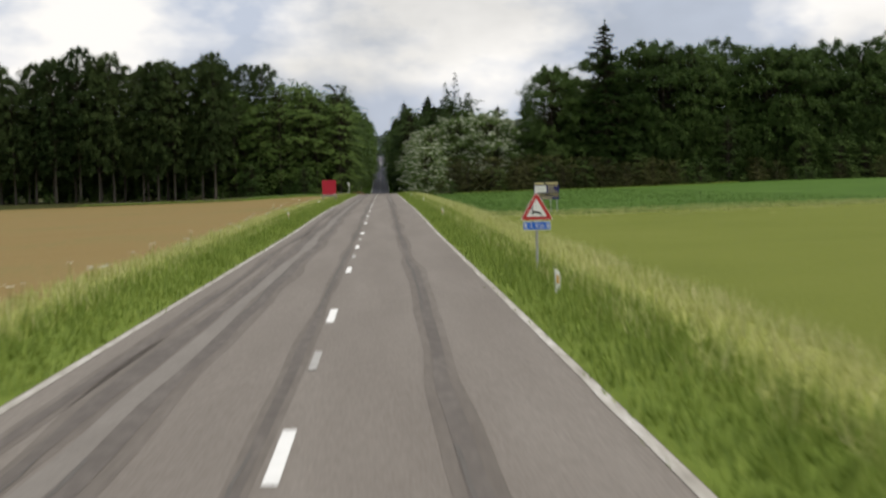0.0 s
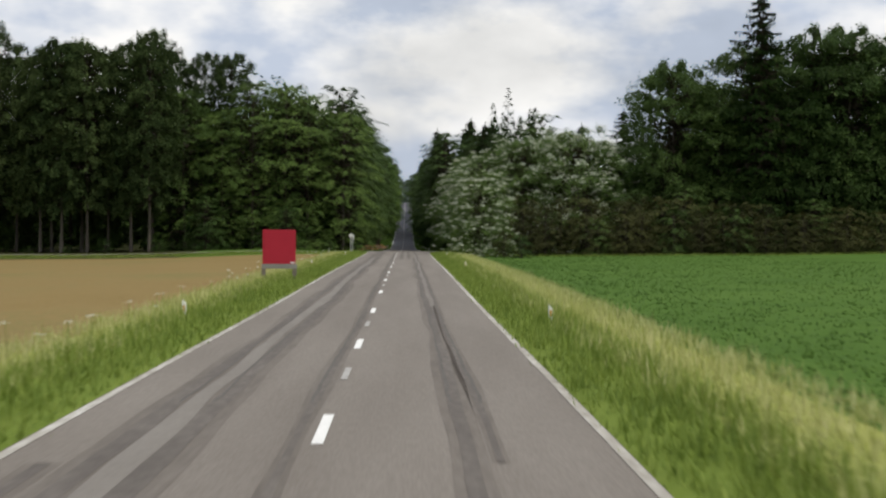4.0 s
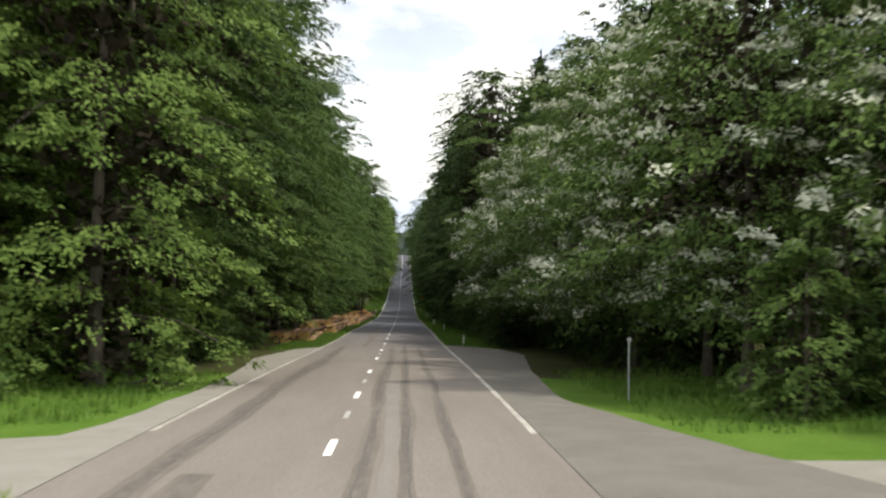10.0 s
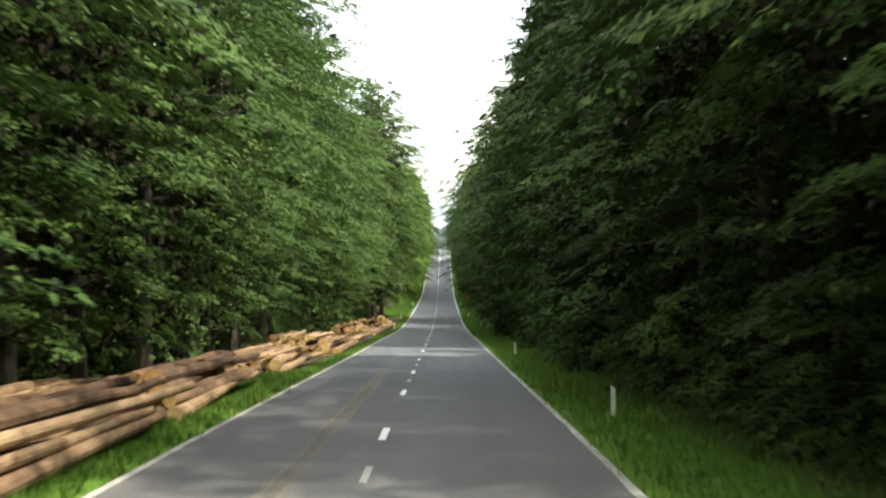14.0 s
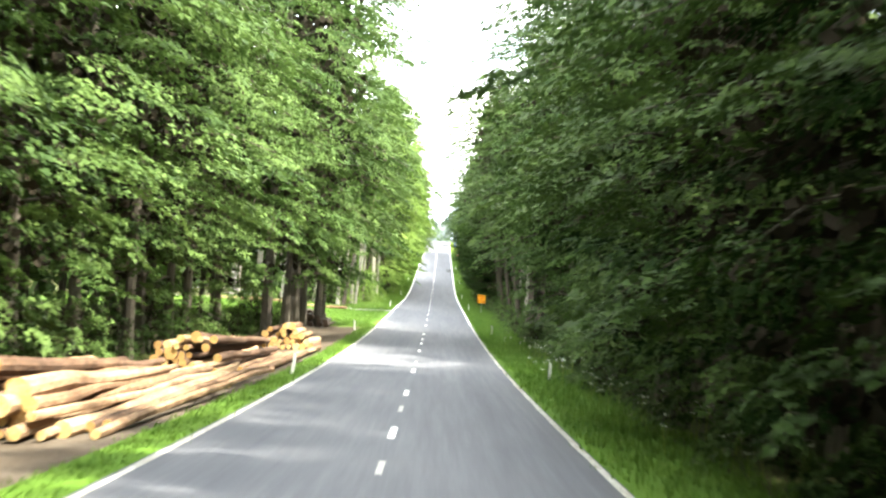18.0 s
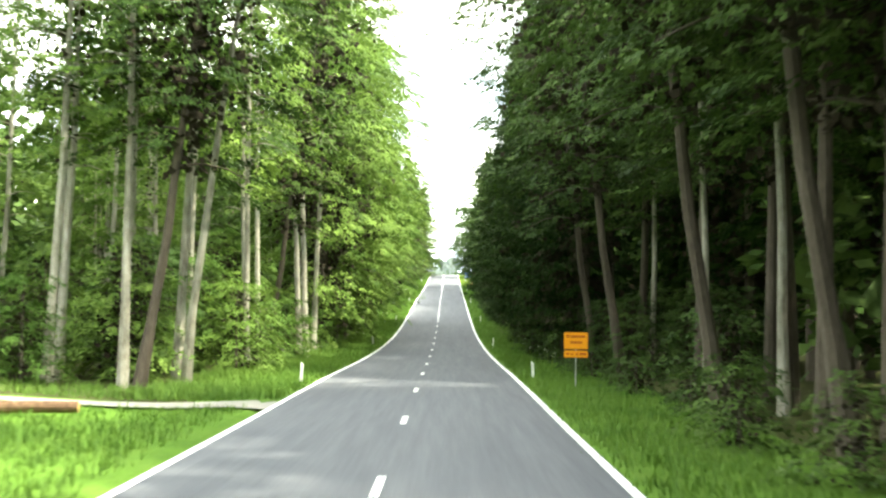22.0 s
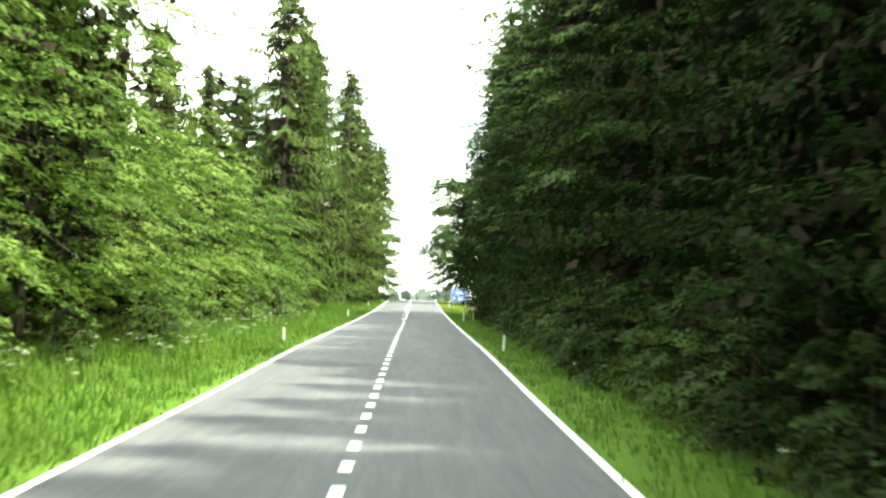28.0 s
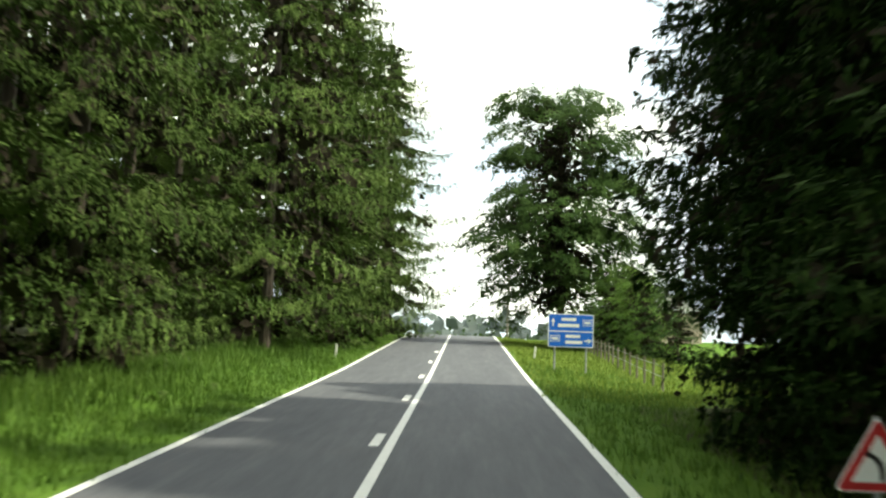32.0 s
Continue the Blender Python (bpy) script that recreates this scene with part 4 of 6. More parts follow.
# along the road, left
row(["beech2", "beech1", "beech3"], -9.2, 297, 345, 4.8, 0.6, (0.98, 1.08), tall=0.98)
row(["light2", "beech2", "light3"], -9.4, 345, 400, 5.0, 0.6, (0.95, 1.15))
row(["light1", "light2", "light3"], -11.6, 400, 500, 5.0, 0.8, (1.0, 1.2))
row(["light3", "light1"], -11.2, 500, 520, 5.0, 0.8, (1.0, 1.15))
row(["light3", "light1"], -8.9, 521, 552, 4.8, 0.6, (1.18, 1.3), tall=1.08)
row(["lowbush", "shrub1"], -11.0, 436, 546, 3.6, 0.5, (0.45, 0.85))
row(["shrub1", "shrub2"], -11.8, 300, 385, 6.0, 1.0, (0.6, 1.1))
deep_row("B", -18, 300, 556, 4.5)
deep_row("b", -24, 302, 560, 5.0)
for x, y, key, s in ((-8.7, 594.5, "birch2", 1.05), (-9.4, 595.5, "birch1", 1.1), (-10.6, 592, "birch1", 1.05), (-11.5, 597, "birch1", 1.0), (-13.5, 594, "birch1", 1.0), (-9.2, 612, "birch1", 0.9), (-10.5, 604, "birch1", 1.0), (-15, 600, "birch1", 1.0), (-17, 592, "birch1", 1.0), (-9.6, 618, "birch1", 1.0), (-8.4, 608, "birch1", 0.95)):
    plant(key, x, y, s, -20 if key == "birch2" else None, tall=1.2)
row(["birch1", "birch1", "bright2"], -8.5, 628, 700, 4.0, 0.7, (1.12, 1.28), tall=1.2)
row(["sunbush"], -8.9, 604, 690, 3.4, 0.6, (0.5, 1.0))
for i in range(26):
    plant("birch1", -12.5 - 17 * tree_rng.random(), 590 + 62 * tree_rng.random(), tree_rng.uniform(0.85, 1.1))
row(["sunbush"], -12.5, 592, 650, 3.0, 1.5, (0.8, 1.4))
row(["sunbush", "sunbush", "sunbush"], -16.0, 594, 650, 3.6, 1.5, (0.80, 1.26))
row(["hazel", "sunny"], -11.8, 601, 626, 4.6, 1.0, (0.5, 0.75))
row(["shrub1"], -19.0, 592, 650, 3.6, 2.0, (0.8, 1.3))
deep_row("b", -21, 652, 700, 4.0)
deep_row("b", -34, 590, 655, 5.0, k=0.8)
deep_row("b", -28, 645, 725, 4.5)
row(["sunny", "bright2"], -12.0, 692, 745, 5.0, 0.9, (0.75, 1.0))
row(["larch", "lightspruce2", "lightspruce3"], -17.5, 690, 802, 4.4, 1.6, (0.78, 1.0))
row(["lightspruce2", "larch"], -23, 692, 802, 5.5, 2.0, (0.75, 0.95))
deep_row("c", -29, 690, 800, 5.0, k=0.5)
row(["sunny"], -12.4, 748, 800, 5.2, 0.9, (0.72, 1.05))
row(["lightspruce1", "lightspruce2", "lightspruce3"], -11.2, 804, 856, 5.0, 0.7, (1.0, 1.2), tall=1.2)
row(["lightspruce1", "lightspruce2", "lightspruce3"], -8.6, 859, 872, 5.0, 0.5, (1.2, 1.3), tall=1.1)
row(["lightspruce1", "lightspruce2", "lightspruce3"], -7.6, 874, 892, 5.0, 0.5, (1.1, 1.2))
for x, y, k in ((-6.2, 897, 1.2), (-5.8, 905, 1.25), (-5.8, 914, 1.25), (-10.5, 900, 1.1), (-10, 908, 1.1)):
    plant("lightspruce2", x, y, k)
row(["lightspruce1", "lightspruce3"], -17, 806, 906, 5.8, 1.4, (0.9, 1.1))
deep_row("c", -22, 802, 906, 4.5, k=0.6)
row(["hazel", "sunny"], -11.5, 796, 812, 4.6, 0.6, (0.75, 0.95))
row(["shrub1", "shrub2"], -8.8, 700, 800, 5.5, 0.5, (0.4, 0.8))

row(["lowbush", "lowbush", "lowbush"], -8.6, 298, 333, 2.8, 0.4, (0.64, 0.92))
row(["lowbush", "lowbush"], -11.5, 334, 400, 3.4, 0.5, (0.69, 1.03))

# along the road, right
row(["lowbush", "lowbush"], 11.4, 304, 352, 3.2, 0.7, (0.69, 1.03))
row(["lowbush", "lowbush"], 12.0, 440, 568, 3.2, 0.8, (0.74, 1.10))
row(["whitebeam3", "whitebeam3", "bush"], 11.8, 304, 326, 5.0, 0.8, (0.95, 1.15))
row(["whitebeam3"], 11.0, 328, 350, 4.6, 0.8, (0.95, 1.15))
for x, y, k in ((11.8, 290, 1.15), (17.5, 285, 1.3), (23.5, 286, 1.3), (12.5, 298, 1.1), (18.5, 297, 1.3), (30, 284, 1.25), (25, 298, 1.35)):
    plant("whitebeam3", x, y, k)
row_across(["lowbush"], 281.5, 11, 34, 3.0, 0.5, (0.7, 1.0))
row_across(["lowbush"], 284, 12, 34, 3.0, 1.0, (0.8, 1.2))
row(["whitebeam3"], 11.0, 350, 363, 4.6, 0.6, (0.95, 1.1))
row(["beech2", "beech1"], 9.4, 366, 388, 4.6, 0.5, (0.95, 1.1))
row(["beech2", "beech1", "fullspruce"], 15.0, 306, 372, 4.6, 1.2, (0.82, 0.95))
row(["spruce1", "spruce2", "spruce3"], 14.5, 372, 420, 4.8, 1.4, (0.8, 1.02))
deep_row("c", 22, 306, 370, 4.5, k=0.72)
deep_row("c", 22, 372, 440, 4.5)
row(["beech1", "beech3"], 9.4, 389, 402, 4.2, 0.4, (0.9, 1.0))
row(["spruce1", "spruce2", "spruce3"], 8.8, 403, 414, 4.4, 0.6, (0.9, 1.05))
row(["bush"], 9.4, 416, 427, 4.0, 0.4, (0.7, 0.95))
row(["spruce1", "spruce2", "spruce3"], 8.8, 430, 442, 4.4, 0.6, (0.9, 1.05))
row(["spruce2", "beech1", "beech2"], 8.9, 443, 480, 4.6, 0.7, (0.95, 1.12))
row(["light1", "beech2", "light3"], 9.4, 480, 496, 5.0, 0.7, (1.0, 1.15))
row(["light1", "beech2"], 12.6, 498, 520, 5.0, 0.5, (0.9, 1.05))
row(["bush"], 9.6, 499, 520, 4.2, 0.4, (0.5, 0.75))
row(["light1", "beech2", "light3"], 9.4, 522, 540, 5.0, 0.7, (1.0, 1.15))
row(["light1", "beech3"], 13.0, 545, 556, 5.0, 0.6, (0.9, 1.05))
plant("highbeech", 10.2, 560, 1.0)
for x, y, k in ((9.0, 572, 1.0), (8.8, 583, 1.0), (9.2, 606, 1.0), (9.4, 618, 0.95)):
    plant("leanbeech", x, y, k, 180)
deep_row("b", 17, 420, 600, 4.5)
deep_row("c", 23, 420, 838, 4.5)
row(["tallspruce", "highbeech"], 10.2, 564, 584, 4.6, 0.8)
row(["highbeech"], 11.0, 588, 626, 11.0, 0.6, (0.95, 1.1))
row(["tallspruce"], 15.2, 588, 624, 6.5, 0.8)
for x, y in ((11.5, 611), (11.4, 597.6), (10.6, 583), (12.5, 620)):
    plant("darkbirch", x, y, 1.05)
plant("shrub1", 9.8, 588, 1.0)
plant("shrub2", 10.2, 603, 1.0)
row(["tallspruce", "spruce2", "tallspruce"], 9.3, 626, 700, 4.3, 0.6, (0.95, 1.12), tall=1.1)
row(["spruce2", "spruce1", "spruce3"], 9.0, 700, 800, 4.3, 0.8, (0.74, 0.95))
row(["spruce1", "spruce3"], 14.2, 704, 822, 5.5, 0.8, (0.8, 1.0))
for x, y, k in ((9.2, 742, 0.9), (9.0, 768, 0.92), (8.8, 790, 0.85)):
    plant("highbeech", x, y, k)
row(["spruce2", "spruce1"], 9.5, 802, 818, 4.3, 0.5, (0.92, 1.05))
for x, y in ((9.7, 819), (10.1, 827), (9.8, 823), (14.5, 831), (18, 832), (13.5, 825), (22, 833), (13.2, 832), (16.2, 827), (19.5, 826)):
    plant("edgespruce", x, y, 1.0)
deep_across("c", 838, 17, 60, 2.4)
deep_row("c", 17.0, 704, 822, 3.6)
deep_row("c", 18, 600, 836, 4.2)
row(["bush"], 12.8, 602, 660, 3.2, 0.8, (0.33, 0.46))
row(["bush"], 10.2, 606, 660, 3.6, 0.6, (0.3, 0.42))
row(["shrub2"], 7.9, 400, 640, 6.0, 0.6, (0.5, 0.9))
row(["lowbush"], 8.0, 626, 700, 4.6, 0.5, (0.25, 0.45))
row(["lowbush"], 7.6, 700, 796, 2.8, 0.4, (0.55, 0.85))
row(["lowbush"], 8.6, 336, 400, 2.8, 0.4, (0.6, 0.9))
plant("maple", 8.6, 893, 1.0)
row(["sunny", "hazel"], 13.5, 872, 905, 4.5, 1.0, (0.45, 0.65))
plant("shrub1", 9.6, 889, 1.3)
plant("shrub1", 11.5, 886, 1.5)
plant("edgespruce", 12.3, 835.5, 1.0)
plant("edgespruce", 15.6, 837, 1.0)
plant("leanbeech", -9.8, 592, 0.92, 0)
plant("leanbeech", -9.6, 622, 0.92, 10)

# the deep forest behind the first rows, joined
g = np.random.default_rng(42)
dv, df, dm, dn = [], [], [], 0
for kind, x, y, s in DEEP:
    z0 = ground_z(x, y)
    inner, outer = 110, 420
    n = inner + outer
    reach = np.concatenate([0.6 * np.sqrt(g.uniform(0, 1, inner)), np.sqrt(g.uniform(0.3, 1, outer))])
    if kind == "c":
        h0, h1, r = 1.0, 30 * s, 4.2 * s
        u = g.uniform(0, 1, n) ** 1.2
        rad = r * (1 - u) ** 0.75 * reach + 0.1
    else:
        h0, h1, r = 4.0 if kind == "B" else 0.5, 25 * s, 5.4 * s
        u = g.uniform(0, 1, n)
        u[:inner] = 0.05 + 0.85 * u[:inner]
        rad = r * np.sin(math.pi * (0.25 + 0.74 * u)) ** 0.6 * reach
    az = g.uniform(0, 6.283, n)
    c = np.column_stack([x + rad * np.cos(az), y + rad * np.sin(az), z0 + h0 + (h1 - h0) * u])
    a = np.column_stack([np.cos(az) + g.normal(0, 0.5, n), np.sin(az) + g.normal(0, 0.5, n), g.normal(-0.3, 0.3, n)])
    nr = np.column_stack([g.normal(0, 0.6, n), g.normal(0, 0.6, n), np.ones(n)])
    nr[:inner] = g.normal(0, 1, (inner, 3))
    l = np.concatenate([g.uniform(1.4, 2.4, inner) * (1.15 - u[:inner]), g.uniform(0.5, 1.05, outer)])
    v, f = quads(c, a, nr, l, l * np.concatenate([np.full(inner, 0.8), np.full(outer, 0.42 if kind == "c" else 0.7)]))
    tv, tf = tube([(x, y, z0 - 0.2), (x, y, z0 + h1 * 0.5), (x, y, z0 + h1 * 0.9)], [0.24 * s, 0.15 * s, 0.03], 5)
    dv += [v, tv]
    df += [tuple(q) for q in (f + dn).tolist()] + [tuple(i + dn + len(v) for i in q) for q in tf]
    dm += [0 if kind == "c" else 1] * len(f) + [2] * len(tf)
    dn += len(v) + len(tv)
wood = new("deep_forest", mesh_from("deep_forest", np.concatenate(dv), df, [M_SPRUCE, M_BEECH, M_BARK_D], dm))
tagged(wood, "dense dark forest of conifers and beeches behind the first trees", "forest", kind="stuff")

# the wide forest further off, joined: coarse crowns that only close the view between the nearer trees
fv, ff, fm, fn_ = [], [], [], 0
for side in (-1, 1):
    for y in np.arange(308, 838, 7.5):
        for x in np.arange(34, 120, 8.0):
            if side < 0 and 548 < y < 600 and x < 60 or side > 0 and y < 350 and x < 66:
                continue
            n, h = 46, 21 + g.uniform(-3, 4)
            cx, cy = side * x + g.uniform(-2.5, 2.5), y + g.uniform(-2.5, 2.5)
            u = g.uniform(0.08, 1, n)
            rad = 4.6 * np.sin(math.pi * (0.25 + 0.74 * u)) ** 0.6 * np.sqrt(g.uniform(0.1, 1, n))
            az = g.uniform(0, 6.283, n)
            c = np.column_stack([cx + rad * np.cos(az), cy + rad * np.sin(az), ground_z(cx, cy) + h * u])
            a = np.column_stack([np.cos(az), np.sin(az), g.normal(-0.3, 0.3, n)])
            nr = np.column_stack([g.normal(0, 0.7, n), g.normal(0, 0.7, n), np.ones(n)])
            l = g.uniform(1.4, 2.8, n)
            v, f = quads(c, a, nr, l, l * 0.8)
            fv.append(v)
            ff += [tuple(q) for q in (f + fn_).tolist()]
            fm += [0 if side > 0 and y > 380 else 1] * n
            fn_ += len(v)
wide = new("wide_forest", mesh_from("wide_forest", np.concatenate(fv), ff, [M_SPRUCE, M_BEECH], fm))
tagged(wide, "wide dark green forest stretching away from the road", "forest", kind="stuff")


# ---- grasses ----
def tufts(name, count, place, height, width, mat, label, seed, blades=4):
    """Grass as many small bent blades on the land."""
    g = np.random.default_rng(seed)
    vs, fs, n = [], [], 0
    for _ in range(count):
        x, y = place(g)
        z = ground_z(x, y) - 0.02
        h = height(x, y) * g.uniform(0.6, 1.25)
        for b in range(blades):
            t = g.uniform(0, 6.283)
            dx, dy = math.cos(t), math.sin(t)
            bx, by = x + g.normal(0, 0.13), y + g.normal(0, 0.13)
            w = 1.5 * width * g.uniform(0.6, 1.3)
            hb, ln = h * g.uniform(0.6, 1.1), h * g.uniform(0.15, 0.55)
            vs += [(bx - dy * w, by + dx * w, z), (bx + dy * w, by - dx * w, z), (bx + dx * ln, by + dy * ln, z + hb)]
            fs.append((n, n + 1, n + 2))
            n += 3
    ob = new(name, mesh_from(name, np.array(vs), fs, mat))
    return tagged(ob, label, "grass", kind="stuff")


def verge(side, a, b, y0, y1):
    fn = edge_left if side < 0 else edge_right

    def place(g):
        y = g.uniform(y0, y1)
        return fn(y) + side * (a + (b - a) * g.uniform(0, 1) ** 0.85), y
    return place


tufts("verge_grass", 14000, verge(-1, 0.15, 2.6, 8, 268), lambda x, y: 0.2 + 0.1 * (abs(x) - 3.6), 0.013, M_GRASS, "fresh green grass along the left verge by the fields", 1)
tufts("verge_grass", 14000, verge(1, 0.15, 2.4, 8, 262), lambda x, y: 0.2 + 0.12 * (abs(x) - 3.6), 0.013, M_GRASS, "fresh green grass along the verge by the green field", 2)
tufts("tall_grass", 9500, verge(-1, 1.8, 4.6, 8, 266), lambda x, y: 0.42, 0.011, M_STRAW, "tall pale seeding grass between verge and ripening field", 3)
tufts("tall_grass", 10500, verge(1, 1.5, 4.8, 8, 256), lambda x, y: 0.45, 0.011, M_STRAW, "tall pale seeding grass between verge and green field", 4)
tufts("verge_grass", 7650, verge(-1, 0.15, 3.0, 327, 400), lambda x, y: 0.24, 0.014, M_FGRASS, "green grass between road and forest", 6)
tufts("verge_grass", 4200, verge(-1, 0.12, 1.1, 398, 552), lambda x, y: 0.13, 0.014, M_FGRASS, "short green grass between road and log piles", 7)
tufts("verge_grass", 15300, verge(1, 0.15, 3.6, 333, 600), lambda x, y: 0.26, 0.014, M_FGRASS, "green grass on the shaded forest verge", 8)
tufts("verge_grass", 15300, verge(-1, 0.2, 5.2, 587, 720), lambda x, y: 0.22 + 0.06 * (abs(x) - 4), 0.014, M_FGRASS, "bright green grass on the sunny forest verge", 9)
tufts("verge_grass", 13600, verge(1, 0.2, 4.6, 570, 860), lambda x, y: 0.26, 0.014, M_FGRASS, "green grass on the shaded verge below the spruces", 10)
tufts("verge_grass", 18700, verge(-1, 0.2, 6.0, 715, 890), lambda x, y: 0.2 + 0.07 * (abs(x) - 4), 0.014, M_FGRASS, "bright green grass on the broad verge", 11)
tufts("verge_grass", 11000, verge(1, 0.2, 9.0, 838, 912), lambda x, y: 0.2, 0.024, M_GRASS, "light green grass round the direction sign", 12)
tufts("meadow_grass", 9000, lambda g: (g.uniform(-24, -4.6), g.choice([g.uniform(547, 582.6), g.uniform(586.4, 592)], p=[0.85, 0.15])), lambda x, y: 0.3, 0.014, M_FGRASS, "long green grass in the forest clearing", 13)
tufts("meadow_grass", 2600, lambda g: (g.uniform(-20, -5.3), g.uniform(278.5, 298)), lambda x, y: 0.3, 0.014, M_FGRASS, "green grass before the beeches at the track mouth", 14)
tufts("meadow_grass", 2600, lambda g: (g.uniform(7.3, 22), g.uniform(278, 304)), lambda x, y: 0.26, 0.014, M_FGRASS, "green grass under the whitebeams at the track mouth", 15)
tufts("meadow_grass", 3000, lambda g: (g.uniform(-60, -6.5), g.uniform(264, 271)), lambda x, y: 0.3, 0.022, M_GRASS, "rough grass between field and track", 16)
tufts("meadow_grass", 3500, lambda g: (g.uniform(7.5, 70), g.uniform(252, 262)), lambda x, y: 0.35, 0.022, M_GRASS, "rough grass between green field and forest", 17)


tufts("field_crop", 16000, lambda g: (8.0 + 36 * g.uniform(0, 1) ** 1.6, 98 + 156 * g.uniform(0, 1) ** 1.25), lambda x, y: 0.13, 0.028, M_CROP_R, "dense low green crop in the field", 18, 3)
tufts("meadow_grass", 4500, lambda g: (8.0 + 34 * g.uniform(0, 1) ** 1.2, 102 + 4.0 * g.normal(0, 1)), lambda x, y: 0.14, 0.016, M_STRAW, "rough pale meadow grass thinning out before the green crop", 19)


def umbels(name, places, seed, label):
    """White flowering herbs: thin stems with flat heads."""
    g = np.random.default_rng(seed)
    stems, heads = [], []
    for x, y in places:
        z, h = ground_z(x, y), g.uniform(0.55, 1.0)
        lx, ly = x + g.normal(0, 0.08), y + g.normal(0, 0.08)
        stems.append(tube([(x, y, z - 0.03), (lx, ly, z + h)], [0.012, 0.007], 3))
        n = 14
        c = np.column_stack([lx + g.normal(0, 0.055, n), ly + g.normal(0, 0.055, n), z + h + g.normal(0, 0.02, n)])
        heads.append(quads(c, np.column_stack([g.normal(0, 1, n), g.normal(0, 1, n), g.normal(0, 0.3, n)]), np.column_stack([g.normal(0, 0.4, n), g.normal(0, 0.4, n), np.ones(n)]), np.full(n, 0.042), np.full(n, 0.038)))
    (sv, sf), (hv, hf) = joined(stems), joined(heads)
    ob = new(name, mesh_from(name, np.concatenate([sv, hv]), sf + [tuple(i + len(sv) for i in q) for q in hf], [M_GRASS, M_BLOSSOM], [0] * len(sf) + [1] * len(hf)))
    return tagged(ob, label, "flowers", kind="stuff")


fr = random.Random(3)
umbels("white_flowers", [(fr.gauss(7.0, 0.8), fr.uniform(470, 530)) for _ in range(110)], 21, "white flowering herbs on the shaded verge")
umbels("white_flowers", [(fr.uniform(-8.6, -6.2), fr.uniform(700, 800)) for _ in range(130)], 22, "white flowering herbs on the broad verge")
umbels("white_flowers", [(fr.gauss(-6.4, 0.6), fr.uniform(15, 265)) for _ in range(110)], 23, "white flowering herbs in tall verge grass")
umbels("white_flowers", [(fr.gauss(7.4, 0.9), fr.uniform(236, 262)) for _ in range(40)], 24, "white flowering herbs before the whitebeam")
umbels("white_flowers", [(fr.gauss(7.4, 0.6), fr.uniform(610, 800)) for _ in range(90)], 25, "white flowering herbs under the spruces")
umbels("white_flowers", [(fr.gauss(-7.6, 0.6), fr.uniform(600, 690)) for _ in range(40)], 26, "white flowering herbs at the birch wood")


# ---- marker posts ----
def marker_post(amber):
    post = new("marker_post")
    bm = bmesh.new()
    outline = [(-0.06, 0), (0.06, 0), (0.055, 0.86), (-0.055, 0.97)]
    plate(bm, outline, -0.05, 0.05)
    bmesh.ops.bevel(bm, geom=bm.edges[:], offset=0.012, segments=2, affect="EDGES")
    part("body", bm, M_POST, post)
    bm = bmesh.new()
    box(bm, -0.03, 0.03, -0.058, -0.048, 0.62, 0.8, 0.003)
    part("reflector", bm, M_REFLECT if amber else M_SHEETBACK, post, "amber reflector" if amber else "pale grey reflector")
    return tagged(post, "white plastic marker post in the verge grass", "marker post", "marker posts")


POSTS = [(5.0, 38.5, 0), (5.0, 94.3, 2), (5.33, 142.8, -1), (5.15, 193.3, 3), (5.3, 238, 4), (5.2, 335.5, 3), (5.3, 379, 0), (5.25, 419.3, -2), (5.75, 501, 1), (5.2, 545.5, 0), (4.75, 601, -2), (4.75, 648.5, 4), (5.2, 702, 0), (4.95, 753.5, 3), (5.3, 809.7, -2), (5.5, 870, 6),
         (-5.3, 95.2, 0), (-5.7, 144.8, -1), (-5.9, 199, 2), (-5.3, 239, 0), (-4.4, 494, 6), (-5.1, 540.5, -2), (-4.65, 596.8, 3), (-4.9, 650.5, -4), (-5.1, 701, 2), (-5.1, 755.7, -2), (-5.05, 809.8, 0), (-5.3, 863.5, 2)]
made = {}
for x, y, lean in POSTS:
    m = pose(x, y, ground_z(x, y) - (0.4 if y < 262 else 0.2), 0, lean, random.Random(int(y)).uniform(-8, 8))
    amber = y < 262
    if amber not in made:
        made[amber] = marker_post(amber)
        made[amber].matrix_basis = m
    else:
        keep = made[amber].matrix_basis.copy()
        made[amber].matrix_basis = Matrix()
        copy_thing(made[amber], m)
        made[amber].matrix_basis = keep


# ---- signs ----
def text_mesh(name, words, size, mat, parent, x, y, z):
    cu = bpy.data.curves.new(name, "FONT")
    cu.body, cu.size, cu.align_x, cu.align_y, cu.extrude = words, size, "CENTER", "CENTER", 0.002
    tmp = new(name, cu)
    bpy.context.view_layer.update()
    me = bpy.data.meshes.new_from_object(tmp.evaluated_get(bpy.context.evaluated_depsgraph_get()))
    bpy.data.objects.remove(tmp)
    me.materials.clear()
    me.materials.append(mat)
    ob = new(name, me)
    ob.parent = parent
    ob.matrix_basis = pose(x, y, z, 90, 0, 0)
    return ob


def bar(parent, x0, x1, z0, z1, mat, y=-0.02, name="print_bar"):
    bm = bmesh.new()
    box(bm, x0, x1, y - 0.003, y, z0, z1)
    return part(name, bm, mat, parent)


def post_part(parent, x, z0, z1, r=0.038, mat=None, name="post", y=0.03):
    bm = bmesh.new()
    rod(bm, (x, y, z0), (x, y, z1), r, r, 14)
    return part(name, bm, mat or M_STEEL, parent, "grey galvanised steel tube")


